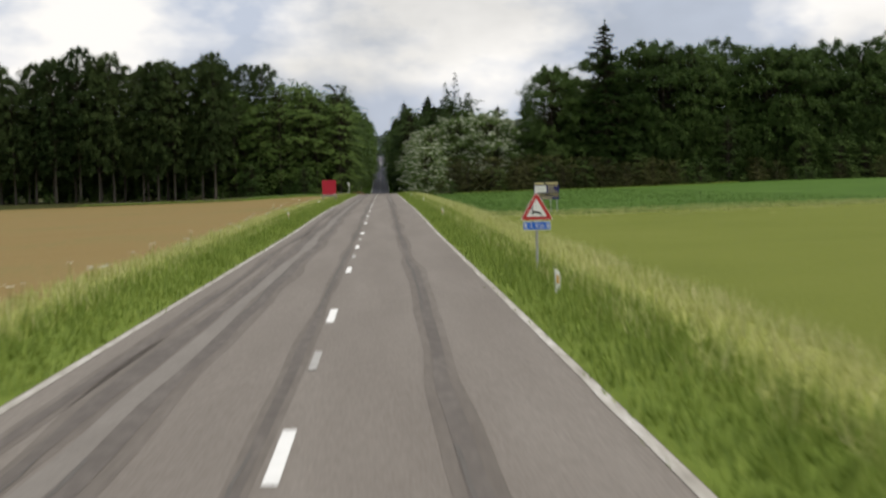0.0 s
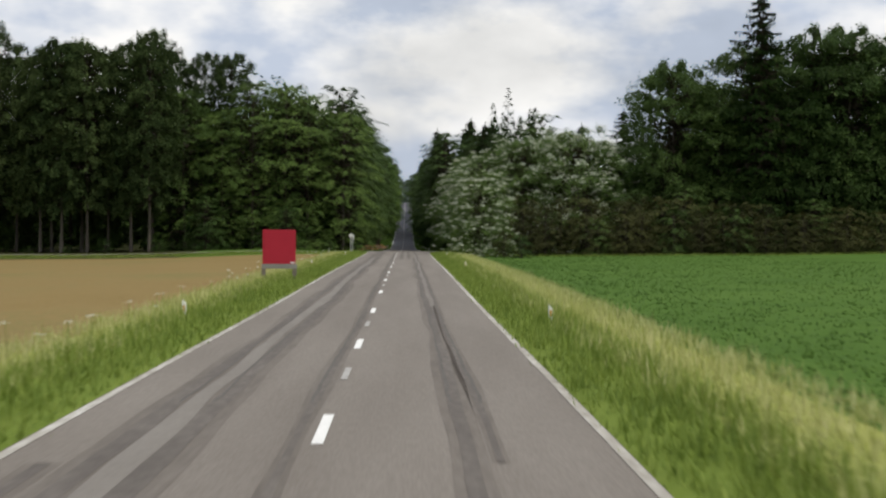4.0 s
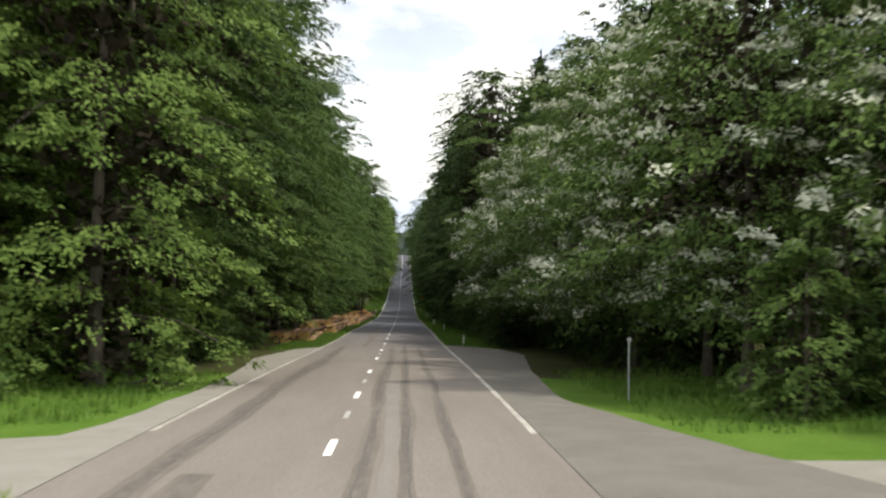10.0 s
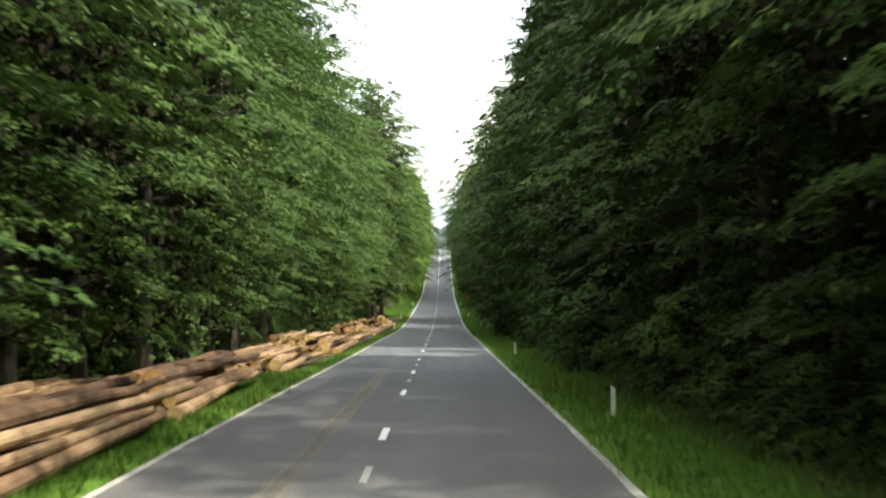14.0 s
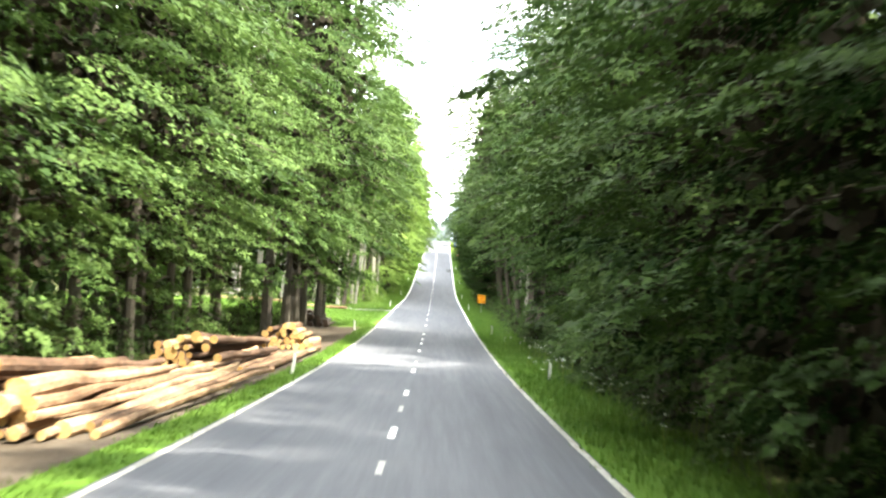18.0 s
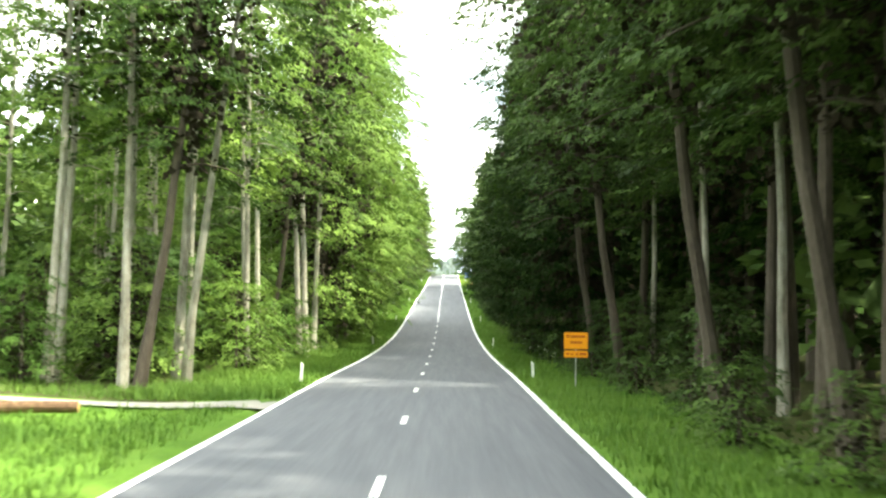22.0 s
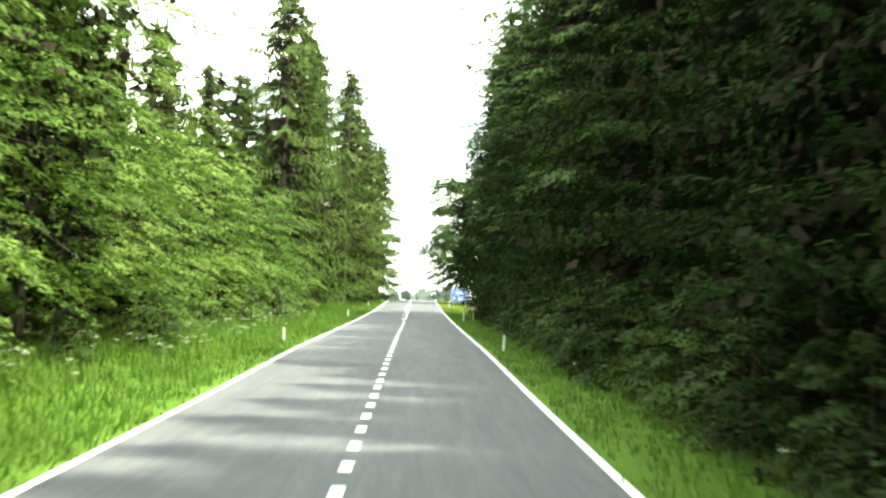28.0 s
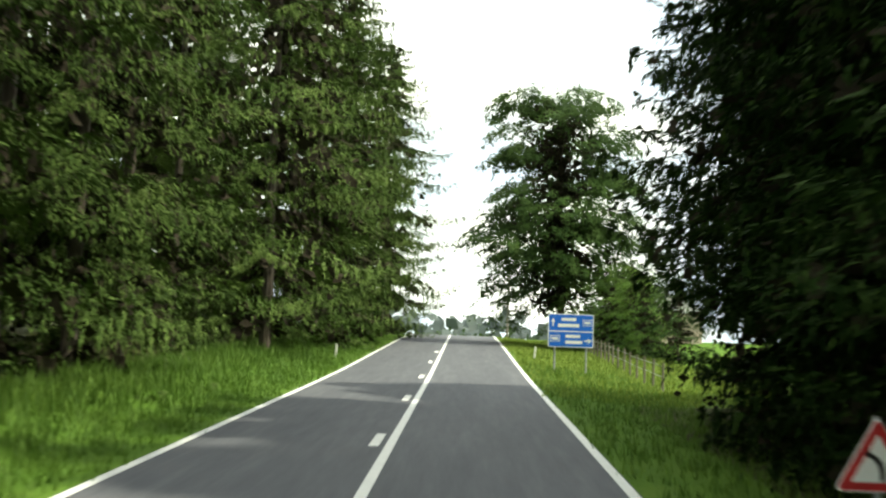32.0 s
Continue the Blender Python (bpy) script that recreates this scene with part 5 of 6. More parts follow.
def triangle(side, z, up=True):
    h = side * math.sqrt(3) / 2
    return [(-side / 2, z), (side / 2, z), (0, z + h)] if up else [(-side / 2, z + h), (0, z), (side / 2, z + h)]


def scaled(points, k):
    cx, cz = sum(p[0] for p in points) / len(points), sum(p[1] for p in points) / len(points)
    return [(cx + (x - cx) * k, cz + (z - cz) * k) for x, z in points]


def warning_triangle(parent, side, z):
    base = triangle(side, z)
    for name, k, r, y0, y1, mat, label in (("plate", 1.0, 0.05, -0.012, 0.012, M_WHITE, "white-rimmed sheet metal triangle"), ("red_border", 0.95, 0.045, -0.016, -0.011, M_RED, "red border"), ("white_field", 0.62, 0.01, -0.02, -0.015, M_WHITE, "white field")):
        bm = bmesh.new()
        plate(bm, rounded(scaled(base, k), r * side), y0, y1)
        part(name, bm, mat, parent, label)
    for s in (0.25, 0.6):
        bm = bmesh.new()
        box(bm, -0.06, 0.06, 0.012, 0.075, z + s * side * 0.8, z + s * side * 0.8 + 0.04, 0.004)
        part("bracket", bm, M_STEEL, parent)


deer = empty("deer_warning_sign", 5.4, 45.5, ground_z(5.4, 45.5), -2)
dz = road_z(45.5) - ground_z(5.33, 45.5)
post_part(deer, 0.0, -0.2, dz + 2.16)
warning_triangle(deer, 0.95, dz + 1.38)
bm = bmesh.new()
zc = dz + 1.4
outline = [(-0.2, 0.30), (-0.205, 0.315), (-0.175, 0.33), (-0.165, 0.352), (-0.15, 0.335), (-0.135, 0.325), (-0.115, 0.26), (-0.06, 0.235), (0.08, 0.225), (0.115, 0.215), (0.14, 0.175), (0.175, 0.13), (0.21, 0.06), (0.165, 0.115), (0.12, 0.15), (0.08, 0.155), (0.05, 0.18), (-0.05, 0.185), (-0.08, 0.175), (-0.13, 0.15), (-0.165, 0.17), (-0.2, 0.19), (-0.13, 0.2), (-0.135, 0.22), (-0.15, 0.29)]
plate(bm, [(x * 0.88, zc - 0.02 + z * 1.08) for x, z in outline], -0.026, -0.019)
part("deer_shape", bm, M_BLACK, deer, "black leaping deer")
for dx in (0.02, 0.045):
    bm = bmesh.new()
    rod(bm, (-0.12, -0.022, zc + 0.34), (-0.1 + dx * 2, -0.022, zc + 0.345 + dx), 0.004, 0.003, 6)
    part("antler", bm, M_BLACK, deer)
bm = bmesh.new()
plate(bm, rounded([(-0.39, dz + 1.1), (0.39, dz + 1.1), (0.39, dz + 1.34), (-0.39, dz + 1.34)], 0.03), -0.012, 0.012)
part("distance_plate", bm, M_WHITE, deer, "white-rimmed plate")
bm = bmesh.new()
plate(bm, rounded([(-0.375, dz + 1.115), (0.375, dz + 1.115), (0.375, dz + 1.325), (-0.375, dz + 1.325)], 0.025), -0.016, -0.011)
part("blue_field", bm, M_BLUE, deer, "blue field")
for letter, lx in (("1", -0.16), ("k", 0.01), ("m", 0.13)):
    text_mesh("letter", letter, 0.19, M_WHITE, deer, lx, -0.02, dz + 1.22)
for ax in (-0.31, 0.31):
    bm = bmesh.new()
    plate(bm, [(ax - 0.016, dz + 1.14), (ax + 0.016, dz + 1.14), (ax + 0.016, dz + 1.23), (ax + 0.05, dz + 1.22), (ax, dz + 1.3), (ax - 0.05, dz + 1.22), (ax - 0.016, dz + 1.23)], -0.022, -0.015)
    part("arrow", bm, M_WHITE, deer, "white upward arrow")
tagged(deer, "red-bordered deer warning triangle with blue distance plate", "road sign", "road signs")

curve = empty("curve_warning_sign", 6.2, 811, ground_z(6.2, 811), 0)
cz = road_z(811) - ground_z(6.2, 811) + 0.79
post_part(curve, 0.0, -0.2, cz + 0.85)
warning_triangle(curve, 1.0, cz)
bm = bmesh.new()
mid = [(0.05 - 0.0, 0.14), (0.045, 0.25), (0.02, 0.33), (-0.04, 0.4), (-0.12, 0.44)]
outline = [(x + 0.03, z) for x, z in mid] + [(-0.1, 0.49), (-0.16, 0.42), (-0.12, 0.385)] + [(x - 0.03, z - 0.03) for x, z in reversed(mid[:-1])]
plate(bm, [(x, cz + z) for x, z in outline], -0.026, -0.019)
part("curve_arrow", bm, M_BLACK, curve, "black bent arrow")
tagged(curve, "red-bordered bend warning triangle below dark spruces", "road sign", "road signs")

diamond = empty("diamond_sign", -5.43, 255, ground_z(-5.43, 255), 12)
qz = road_z(255) - ground_z(-5.43, 255)
post_part(diamond, 0, -0.2, qz + 2.1, 0.04, M_SHEETBACK)
bm = bmesh.new()
plate(bm, rounded([(-0.25, qz + 2.1), (0, qz + 1.8), (0.25, qz + 2.1), (0, qz + 2.4)], 0.06), -0.025, -0.005)
part("plate", bm, M_SHEETBACK, diamond, "pale grey sheet back")
for hz in (1.0, 0.72):
    bm = bmesh.new()
    rod(bm, (0, 0.03, qz + hz - 0.025), (0, 0.03, qz + hz + 0.025), 0.056, 0.056, 14)
    part("clamp", bm, M_STEEL, diamond)
tagged(diamond, "pale grey back of a diamond sign on a steel post", "road sign", "road signs")

give = empty("give_way_sign", -5.61, 265.6, ground_z(-5.61, 265.6), 80)
gz = road_z(265.6) - ground_z(-5.61, 265.6)
post_part(give, 0, -0.2, gz + 2.15, 0.036, M_SHEETBACK)
bm = bmesh.new()
plate(bm, rounded(triangle(0.9, gz + 1.44, False), 0.05), -0.03, -0.008)
part("plate", bm, M_SHEETBACK, give, "pale grey sheet back")
tagged(give, "inverted triangle sign seen edgewise at the track mouth", "road sign", "road signs")

small = empty("track_sign", 7.7, 287.3, ground_z(7.7, 287.3), 0)
post_part(small, 0, -0.2, 1.8, 0.03)
bm = bmesh.new()
bmesh.ops.create_cone(bm, cap_ends=True, segments=28, radius1=0.07, radius2=0.07, depth=0.02, matrix=Matrix.Translation((0, -0.01, 1.75)) @ Matrix.Rotation(radians(90), 4, "X"))
part("plate", bm, M_STEEL, small, "small round grey plate")
tagged(small, "small round grey sign under dark whitebeams", "road sign", "road signs")

works = empty("roadwork_sign", 6.05, 596, ground_z(6.05, 596), 0)
wz = road_z(596) - ground_z(6.05, 596)
post_part(works, 0.0, -0.2, wz + 1.98, 0.03)
for name, z0, z1 in (("upper_plate", 1.36, 2.02), ("lower_plate", 1.04, 1.32)):
    bm = bmesh.new()
    plate(bm, rounded([(-0.47, wz + z0), (0.47, wz + z0), (0.47, wz + z1), (-0.47, wz + z1)], 0.04), -0.015, 0.005)
    p = part(name, bm, M_RUST, works, "orange plate with a dark rim")
    bm = bmesh.new()
    plate(bm, rounded([(-0.445, wz + z0 + 0.025), (0.445, wz + z0 + 0.025), (0.445, wz + z1 - 0.025), (-0.445, wz + z1 - 0.025)], 0.03), -0.019, -0.014)
    part("orange_field", bm, M_ORANGE, p)
for x0, x1, z0, z1 in ((-0.38, -0.24, 1.8, 1.92), (-0.2, 0.36, 1.8, 1.9), (-0.22, 0.24, 1.58, 1.67), (-0.38, -0.26, 1.14, 1.23), (-0.2, -0.1, 1.13, 1.2), (0.0, 0.1, 1.13, 1.2), (0.15, 0.4, 1.13, 1.23)):
    bar(works, x0, x1, wz + z0, wz + z1, M_RUST, -0.02)
tagged(works, "orange two-part information sign on a thin steel post", "road sign", "road signs")

guide = empty("direction_sign", 6.52, 857, ground_z(6.52, 857), 0)
bz = road_z(857) - ground_z(6.52, 857)
for px in (-0.75, 0.75):
    post_part(guide, px, -0.2, bz + 2.6, 0.045)
for name, k, y0, y1, mat in (("panel", 0.0, -0.015, 0.01, M_WHITE), ("blue_field", 0.04, -0.019, -0.014, M_BLUE)):
    bm = bmesh.new()
    plate(bm, rounded([(-1.08 + k, bz + 1.1 + k), (1.08 - k, bz + 1.1 + k), (1.08 - k, bz + 2.69 - k), (-1.08 + k, bz + 2.69 - k)], 0.06), y0, y1)
    part(name, bm, mat, guide)
bar(guide, -1.05, 1.05, bz + 1.83, bz + 1.88, M_WHITE, -0.02, "divider")
for x0, x1, z0, z1 in ((-0.45, 0.25, 2.36, 2.5), (-0.62, 0.4, 2.06, 2.22), (-0.25, 0.45, 1.56, 1.7), (-0.25, 0.55, 1.27, 1.42)):
    bar(guide, x0, x1, bz + z0, bz + z1, M_WHITE, -0.02)
for x0, z0 in ((0.55, 2.14), (-0.98, 1.36)):
    b = bar(guide, x0, x0 + 0.46, bz + z0, bz + z0 + 0.3, M_WHITE, -0.02, "number_plate")
    bar(guide, x0 + 0.03, x0 + 0.43, bz + z0 + 0.03, bz + z0 + 0.27, M_BLUE, -0.024, "number_field")
    bar(guide, x0 + 0.08, x0 + 0.38, bz + z0 + 0.09, bz + z0 + 0.21, M_WHITE, -0.028)
for pts in ([(-0.88, 2.1), (-0.82, 2.1), (-0.82, 2.3), (-0.74, 2.28), (-0.85, 2.48), (-0.96, 2.28), (-0.88, 2.3)], [(0.66, 1.4), (0.66, 1.46), (0.84, 1.46), (0.82, 1.56), (1.0, 1.43), (0.82, 1.3), (0.84, 1.4)]):
    bm = bmesh.new()
    plate(bm, [(x, bz + z) for x, z in pts], -0.024, -0.019)
    part("arrow", bm, M_WHITE, guide, "white arrow")
tagged(guide, "blue white-framed direction sign on two posts in grass", "road sign", "road signs")

school = empty("advertising_board", 13.15, 103, ground_z(13.15, 103), -4)
sz = road_z(103) - ground_z(13.15, 103)
for px in (-0.6, 0.3, 0.75):
    post_part(school, px, -0.2, sz + 2.0, 0.035)
bm = bmesh.new()
box(bm, -0.92, 0.92, -0.03, 0.0, sz + 0.72, sz + 2.06, 0.008)
part("panel", bm, M_NAVY, school, "navy blue board")
bar(school, -0.92, 0.92, sz + 1.77, sz + 2.06, M_BLACK, -0.031, "headline_band")
bar(school, -0.92, 0.92, sz + 0.98, sz + 1.2, M_BLACK, -0.031, "middle_band")
bar(school, -0.86, -0.02, sz + 1.25, sz + 1.75, M_WHITE, -0.031, "white_field")
for x0, x1, z0, z1 in ((-0.86, -0.2, 1.84, 1.98), (-0.06, 0.86, 1.84, 1.98), (0.08, 0.78, 1.68, 1.73), (0.08, 0.52, 1.54, 1.59), (0.08, 0.62, 1.39, 1.44), (0.08, 0.86, 1.24, 1.28), (-0.86, 0.86, 0.94, 0.97), (-0.4, 0.4, 0.78, 0.85)):
    bar(school, x0, x1, sz + z0, sz + z1, M_YELLOW, -0.035)
text_mesh("lettering", "INTERNAT - EXTERNAT", 0.165, M_YELLOW, school, 0, -0.036, sz + 1.09)
bm = bmesh.new()
outline = [(-0.62 + 0.2 * math.cos(t * 0.5236) * (1.3 if t % 2 else 1.0) + 0.18, sz + 1.5 + 0.09 * math.sin(t * 0.5236)) for t in range(12)]
plate(bm, outline, -0.038, -0.033)
part("emblem", bm, M_SHEETBACK, school, "plain grey emblem shape")
for t in range(8):
    ax, az = -0.44 + 0.26 * math.cos(t * 0.785 + 0.3), sz + 1.5 + 0.18 * math.sin(t * 0.785 + 0.3)
    bar(school, ax - 0.03, ax + 0.03, az - 0.012, az + 0.012, M_NAVY, -0.035)
tagged(school, "navy advertising board with pale yellow lettering in the field", "billboard")

red = empty("red_board", -5.88, 175.5, ground_z(-5.88, 175.5), 3)
rz = road_z(175.5) - ground_z(-5.88, 175.5)
bm = bmesh.new()
box(bm, -0.9, 0.9, -0.06, 0.06, rz + 0.76, rz + 2.64, 0.015)
part("panel", bm, M_CRIMSON, red, "plain crimson panel")
bm = bmesh.new()
box(bm, -0.95, 0.97, -0.1, 0.12, rz + 0.5, rz + 0.755, 0.02)
part("beam", bm, M_CONCRETE, red, "grey concrete beam")
for px in (-0.85, 0.84):
    bm = bmesh.new()
    box(bm, px - 0.12, px + 0.12, -0.08, 0.14, -0.3, rz + 0.497, 0.02)
    part("leg", bm, M_WOOD, red, "short brown-grey post")
bar(red, 0.62, 0.86, rz + 0.79, rz + 0.87, M_WHITE, -0.062, "label_plate")
tagged(red, "plain crimson board on a grey concrete stand at the field", "board")


# ---- logs ----
def log_mesh(seed, length, r0, r1, mats=(M_LOGSIDE, M_LOGEND)):
    g = np.random.default_rng(seed)
    n, sides = 5, 11
    vs, fs, slots = [], [], []
    wob = g.normal(0, 0.012, (n + 1, 2)) * length / 6
    rr = 1 + g.normal(0, 0.045, sides)
    for i in range(n + 1):
        t = i / n
        r = r0 + (r1 - r0) * t
        for k in range(sides):
            a = 2 * math.pi * k / sides
            vs.append((wob[i, 0] + r * rr[k] * math.cos(a), t * length, wob[i, 1] + r * rr[k] * math.sin(a)))
    for i in range(n):
        for k in range(sides):
            fs.append((i * sides + k, (i + 1) * sides + k, (i + 1) * sides + (k + 1) % sides, i * sides + (k + 1) % sides))
            slots.append(0)
    fs += [tuple(range(sides)), tuple(reversed(range(n * sides, (n + 1) * sides)))]
    slots += [1, 1]
    return mesh_from("log", vs, fs, list(mats), slots)


LOGS = [log_mesh(i, 10.5 + 1.2 * (i % 4), (0.13, 0.18, 0.15, 0.21, 0.11, 0.16, 0.24, 0.14)[i], 0.09 + 0.015 * (i % 3)) for i in range(8)]
SHORT = [log_mesh(20 + i, 5.0 + i, 0.15 + 0.03 * (i % 3), 0.13 + 0.02 * (i % 3)) for i in range(4)]
THICK = [log_mesh(50 + i, 11.0 + i, 0.2 + 0.035 * (i % 3), 0.13 + 0.02 * (i % 2)) for i in range(5)]
STUB = [log_mesh(60 + i, 4.0 + 0.5 * i, 0.11 + 0.03 * (i % 4), 0.1 + 0.027 * (i % 4)) for i in range(6)]
LONG = [log_mesh(70 + i, 15.0 + 0.8 * i, (0.1, 0.14, 0.18, 0.12, 0.2, 0.13, 0.1)[i], 0.09 + 0.015 * (i % 3)) for i in range(7)]
OLD = [log_mesh(30 + i, 6.0 + i, 0.15 + 0.02 * (i % 3), 0.12, (M_LOGDARK, M_ENDDARK)) for i in range(3)]
lr = random.Random(11)


def log(me, x, y, z, yaw=0.0, tilt=0.0, roll=None, label="long felled log with a pale cut end", group="felled logs"):
    ob = new("log", me)
    ob.matrix_basis = pose(x, y, z, tilt, 0, yaw) @ pose(0, 0, 0, 0, lr.uniform(0, 360) if roll is None else roll, 0)
    return tagged(ob, label, "log", group)


def pile(y, x0, x1, layers, kinds, label, spread=0.5, yaw=0.0, pitch=0.34, slid=0, droop=0.22, upper=None):
    """Logs heaped in rows, butt ends towards the start of the road; some have slid down on the road side."""
    upper = upper or kinds
    n = max(2, int((x1 - x0) / pitch))
    for k in range(layers):
        for i in range(k // 2, n - k + k // 2):
            if k and lr.random() < 0.1 + 0.08 * k:
                continue
            x = x0 + (i + 0.5 + 0.5 * (k % 2)) * (x1 - x0) / n + lr.uniform(-0.06, 0.06)
            log(lr.choice(upper if k > 1 else kinds), x, y + lr.uniform(-spread, spread) + 0.25 * k, ground_z(x, y) + 0.15 + 0.84 * pitch * k + lr.uniform(-0.05, 0.05), yaw + lr.uniform(-2.6, 2.6), lr.uniform(-0.3, 0.3) - droop * k, None, label)
    for i in range(slid):
        x = x1 + 0.1 + 0.24 * i
        log(lr.choice(kinds), x, y + lr.uniform(0.2, 2.5), ground_z(x, y) + 0.14, yaw - lr.uniform(0.2, 1.6), 0.0, None, "peeled log slid down beside the pile")


pile(341, -8.6, -5.0, 2, THICK, "thick peeled log lying flat on the grass", 0.9, pitch=0.5)
pile(363, -8.1, -4.6, 4, LOGS, "reddish felled log stacked beside the road", 0.4)
pile(377.5, -7.6, -4.8, 4, LOGS, "reddish felled log stacked beside the road", 0.5)
pile(398, -8.4, -5.2, 3, LOGS, "reddish felled log stacked beside the road", 0.8)
pile(420, -9.4, -5.1, 4, LOGS, "golden-brown felled log with a bright cut end", 0.8, slid=2)
pile(443.5, -9.0, -5.8, 1, THICK, "thick reddish-brown felled log with a golden end", 0.9, pitch=0.5, slid=1)
pile(470.2, -10.0, -6.2, 5, LONG, "golden-brown log with a bright cut end", 0.5, -0.8, pitch=0.31, slid=4, droop=0.55, upper=LOGS)
pile(491.5, -9.7, -6.3, 5, LONG, "golden-brown log with a bright cut end", 0.5, -0.6, pitch=0.31, slid=4, droop=0.55, upper=LOGS)
pile(513.5, -8.6, -5.6, 5, STUB, "short log with a bright pale cut end", 0.45, pitch=0.31)
pile(544.5, -10.4, -7.4, 3, OLD, "dark weathered log stacked at the clearing", 1.0)
pile(552.5, -11.0, -8.4, 3, OLD, "dark weathered log stacked at the clearing", 1.0)
log(SHORT[1], -14.5, 579.5, ground_z(-11, 579) + 0.2, -84, 0, 0, "single log lying across the clearing")
log(SHORT[3], -22, 581, ground_z(-18, 581) + 0.2, -86, 0, 0, "single log lying across the clearing")
for x, y, yaw in ((-5.9, 402, 12), (-6.6, 462, 70), (-5.4, 486, 10), (-9.5, 352, 40), (-8.8, 357, 55)):
    ob = log(SHORT[0], x, y, ground_z(x, y) + 0.06, yaw, 0, 0, "thin broken branch wood on the ground", "broken branches")
    ob.scale = (0.35, 0.5, 0.35)

for x, y, yaw in ((-7.6, 262.2, 60), (-7.1, 262.9, 100), (-8.5, 262.4, 20)):
    ob = log(STUB[1], x, y, ground_z(x, y) + 0.14, yaw, 0, 0, "short pale offcut of wood lying in the grass", "offcuts")
    ob.scale = (0.8, 0.16, 0.8)

# track across the clearing
vs = [(x, 584.5 + s * (0.9 + 1.1 * smooth(-10, -4, x)) + 0.2 * noise.noise((x * 0.3, s, 1)) + 0.03 * x, ground_z(x, 584) + 0.06) for x in np.linspace(-40, -3.95, 40) for s in (-1, 0, 1)]
fs = [(3 * i + k, 3 * i + 3 + k, 3 * i + 4 + k, 3 * i + 1 + k) for i in range(39) for k in (0, 1)]
tagged(new("gravel_track", mesh_from("gravel_track", vs, fs, M_GRAVEL)), "pale gravel track through the grassy clearing", "track", "tracks", "structure")

# ---- fences, house, mast, far hills ----
def fence_run(points, gap, height, label):
    holder = empty("fence", points[0][0], points[0][1], ground_z(*points[0]))
    o = holder.matrix_basis.translation
    tops = []
    for (xa, ya), (xb, yb) in zip(points, points[1:]):
        n = max(1, int(math.hypot(xb - xa, yb - ya) / gap))
        for i in range(n):
            x, y = xa + (xb - xa) * i / n, ya + (yb - ya) * i / n
            z = ground_z(x, y)
            bm = bmesh.new()
            rod(bm, (x - o.x, y - o.y, z - 0.25 - o.z), (x - o.x + lr.uniform(-0.03, 0.03), y - o.y, z + height - o.z), 0.055, 0.05, 8)
            part("fence_post", bm, M_WOOD, holder)
            tops.append((x - o.x, y - o.y, z + height * 0.85 - o.z))
    for drop in (0, 0.4):
        for a, b in zip(tops, tops[1:]):
            bm = bmesh.new()
            rod(bm, (a[0], a[1], a[2] - drop), (b[0], b[1], b[2] - drop), 0.012, 0.012, 5)
            part("rail_wire", bm, M_STEEL, holder)
    return tagged(holder, label, "fence", "fences")


fence_run([(9.2, 846), (9.6, 866), (10.4, 900)], 2.6, 1.15, "grey wooden post and wire fence along grass")
fence_run([(-30, 588), (-14, 589.5), (-9.5, 589)], 2.6, 1.0, "grey wooden posts at the edge of the birch wood")

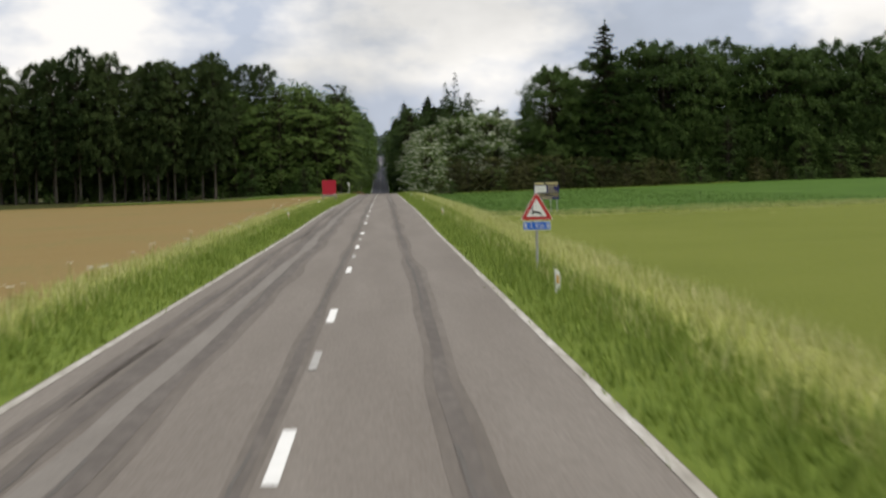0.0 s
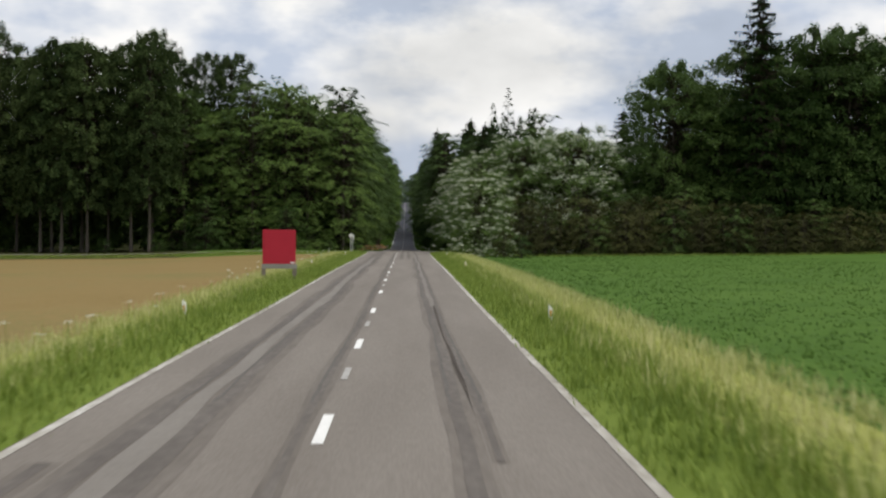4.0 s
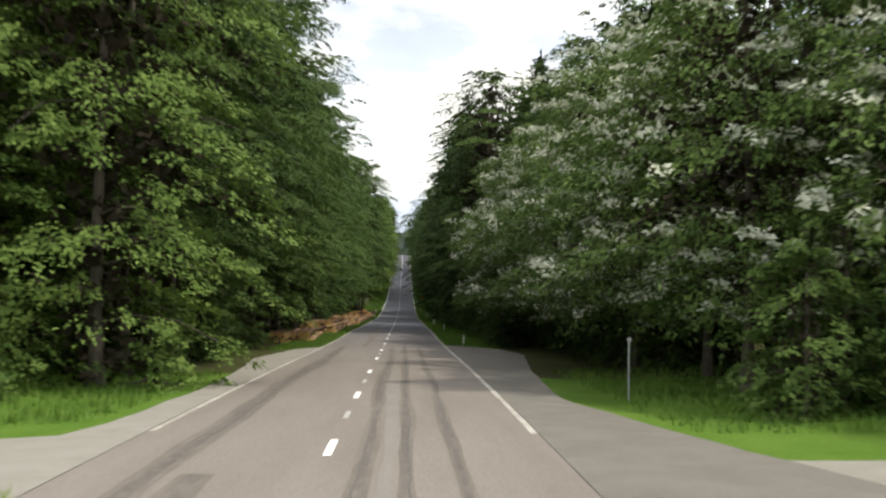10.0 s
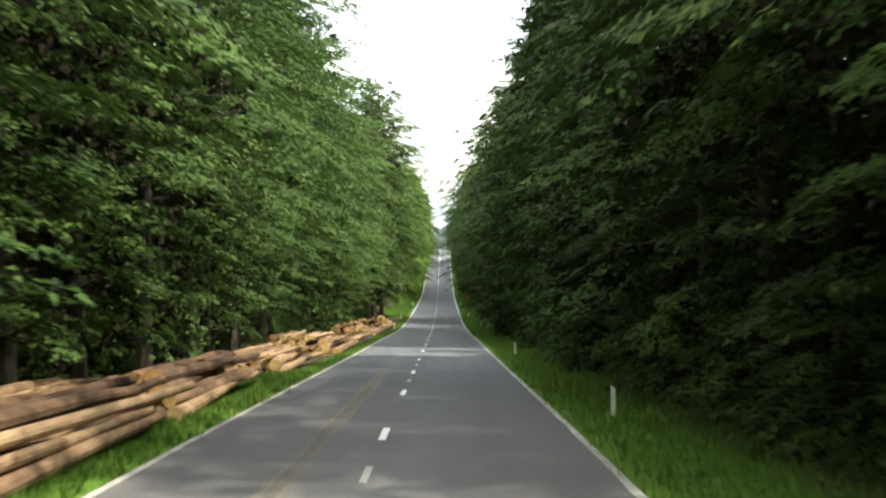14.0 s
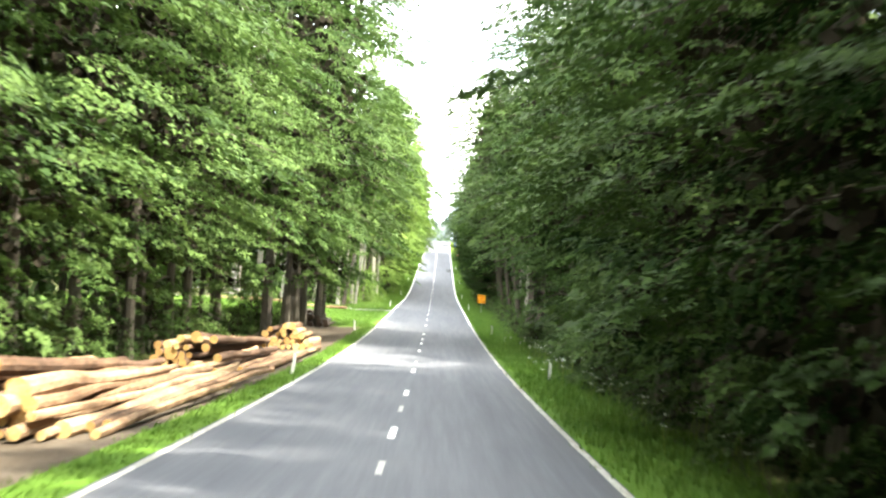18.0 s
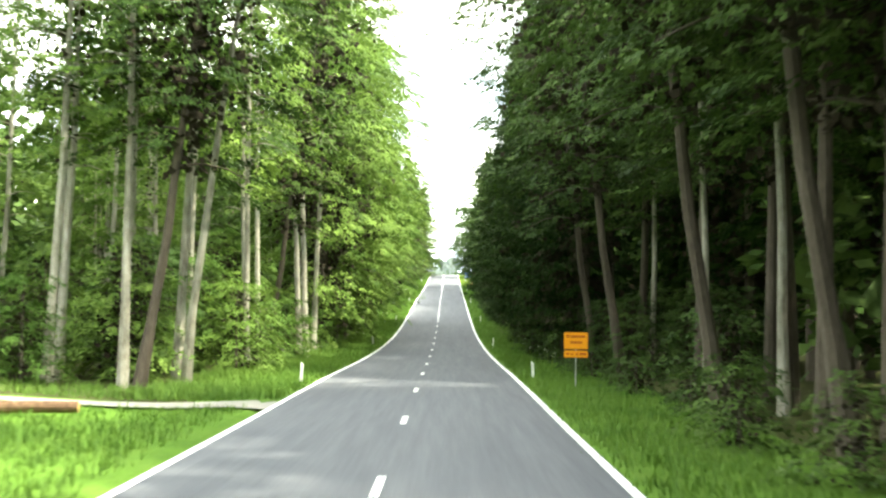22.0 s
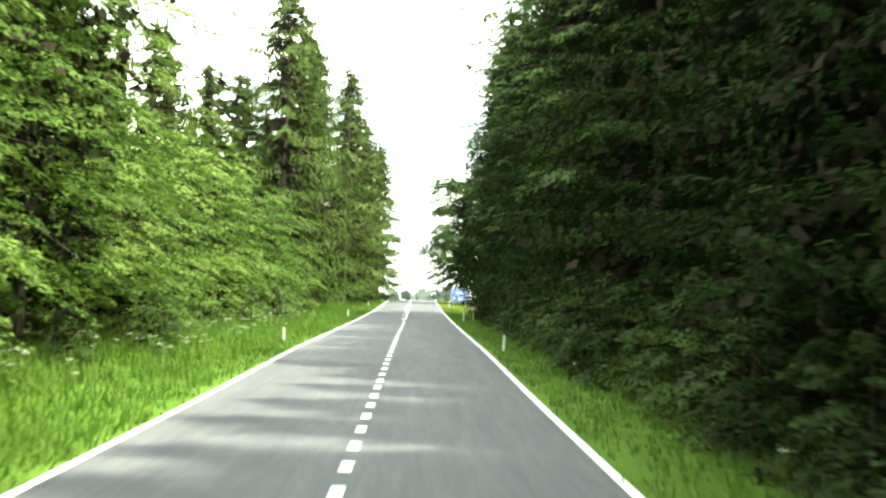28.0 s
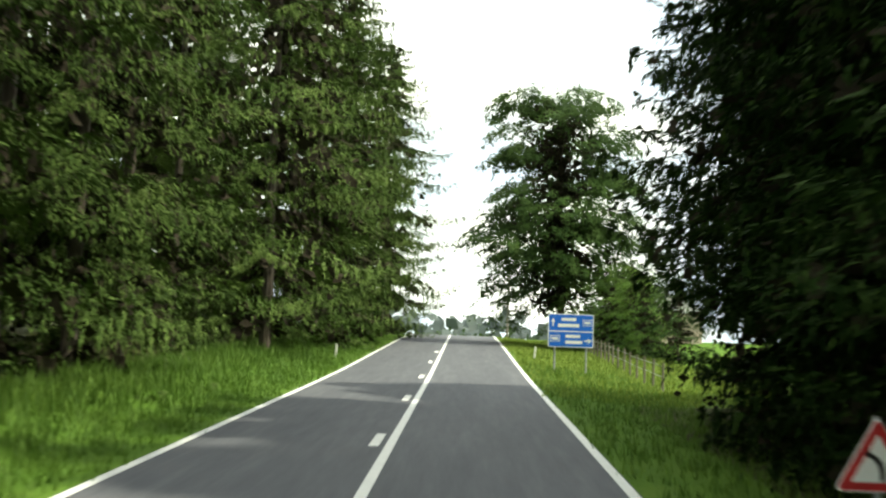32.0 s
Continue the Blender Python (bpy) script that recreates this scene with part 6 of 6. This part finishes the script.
hx, hy = 17.5, 912
house = empty("house", hx, hy, ground_z(hx, hy), 8)
bm = bmesh.new()
box(bm, -4.5, 4.5, -3.5, 3.5, -0.6, 2.5, 0.02)
part("wall", bm, M_WALL, house, "brown rendered walls")
bm = bmesh.new()
plate(bm, [(-4.9, 2.42), (4.9, 2.42), (4.9, 2.55), (0, 4.6), (-4.9, 2.55)], -3.9, 3.9)
part("roof", bm, M_ROOF, house, "pale grey pitched roof")
for wx in (-2.4, 1.8):
    bm = bmesh.new()
    box(bm, wx - 0.6, wx + 0.6, -3.56, -3.5, 0.9, 2.0, 0.01)
    win = part("window", bm, M_WHITE, house, "white-framed window")
    bm = bmesh.new()
    box(bm, wx - 0.52, wx + 0.52, -3.575, -3.56, 0.98, 1.92)
    part("pane", bm, M_BLACK, win, "dark glass")
tagged(house, "low house with pale grey roof behind the trees", "house")

mast = empty("telegraph_pole", 5.9, 930, ground_z(5.9, 930))
bm = bmesh.new()
rod(bm, (0, 0, -0.4), (0, 0, 7.9), 0.13, 0.09, 10)
part("pole", bm, M_WOOD, mast)
bm = bmesh.new()
box(bm, -0.6, 0.6, -0.05, 0.05, 7.3, 7.42, 0.01)
part("crossarm", bm, M_WOOD, mast)
tagged(mast, "grey wooden telegraph pole beside the road", "pole")

# far wooded hills beyond the crest
g = np.random.default_rng(77)
n = 6500
hxs = g.uniform(-420, 420, n)
hys = g.uniform(1250, 1330, n)
top = 39 + 6 * np.sin(hxs * 0.02 + 2.2) + 1.5 * np.sin(hxs * 0.11) + g.normal(0, 1.0, n)
c = np.column_stack([hxs, hys, top - g.uniform(0, 26, n) ** 1.0])
v, f = quads(c, np.column_stack([g.normal(0, 1, n), g.normal(0, 0.3, n), g.normal(0, 1, n)]), np.tile((0, -1.0, 0.2), (n, 1)) + g.normal(0, 0.3, (n, 3)), g.uniform(3.5, 7, n), g.uniform(3, 6, n))
tagged(new("far_woods", mesh_from("far_woods", v, f, M_HILL)), "wooded hills with painted haze beyond the crest of the road", "backdrop", kind="stuff")
n = 1500
hxs, hys = g.uniform(-90, 90, n), g.uniform(985, 1040, n)
c = np.column_stack([hxs, hys, np.array([ground_z(a, b) for a, b in zip(hxs, hys)]) + g.uniform(0.3, 1, n) * (6.5 + 1.8 * np.sin(hxs * 0.35))])
v, f = quads(c, g.normal(0, 1, (n, 3)), g.normal(0, 1, (n, 3)) + (0, -1, 0.5), g.uniform(0.5, 1.2, n), g.uniform(0.4, 1.0, n))
tagged(new("far_hedge", mesh_from("far_hedge", v, f, M_BEECH)), "dark hedge bushes just past the crest", "hedge", kind="stuff")
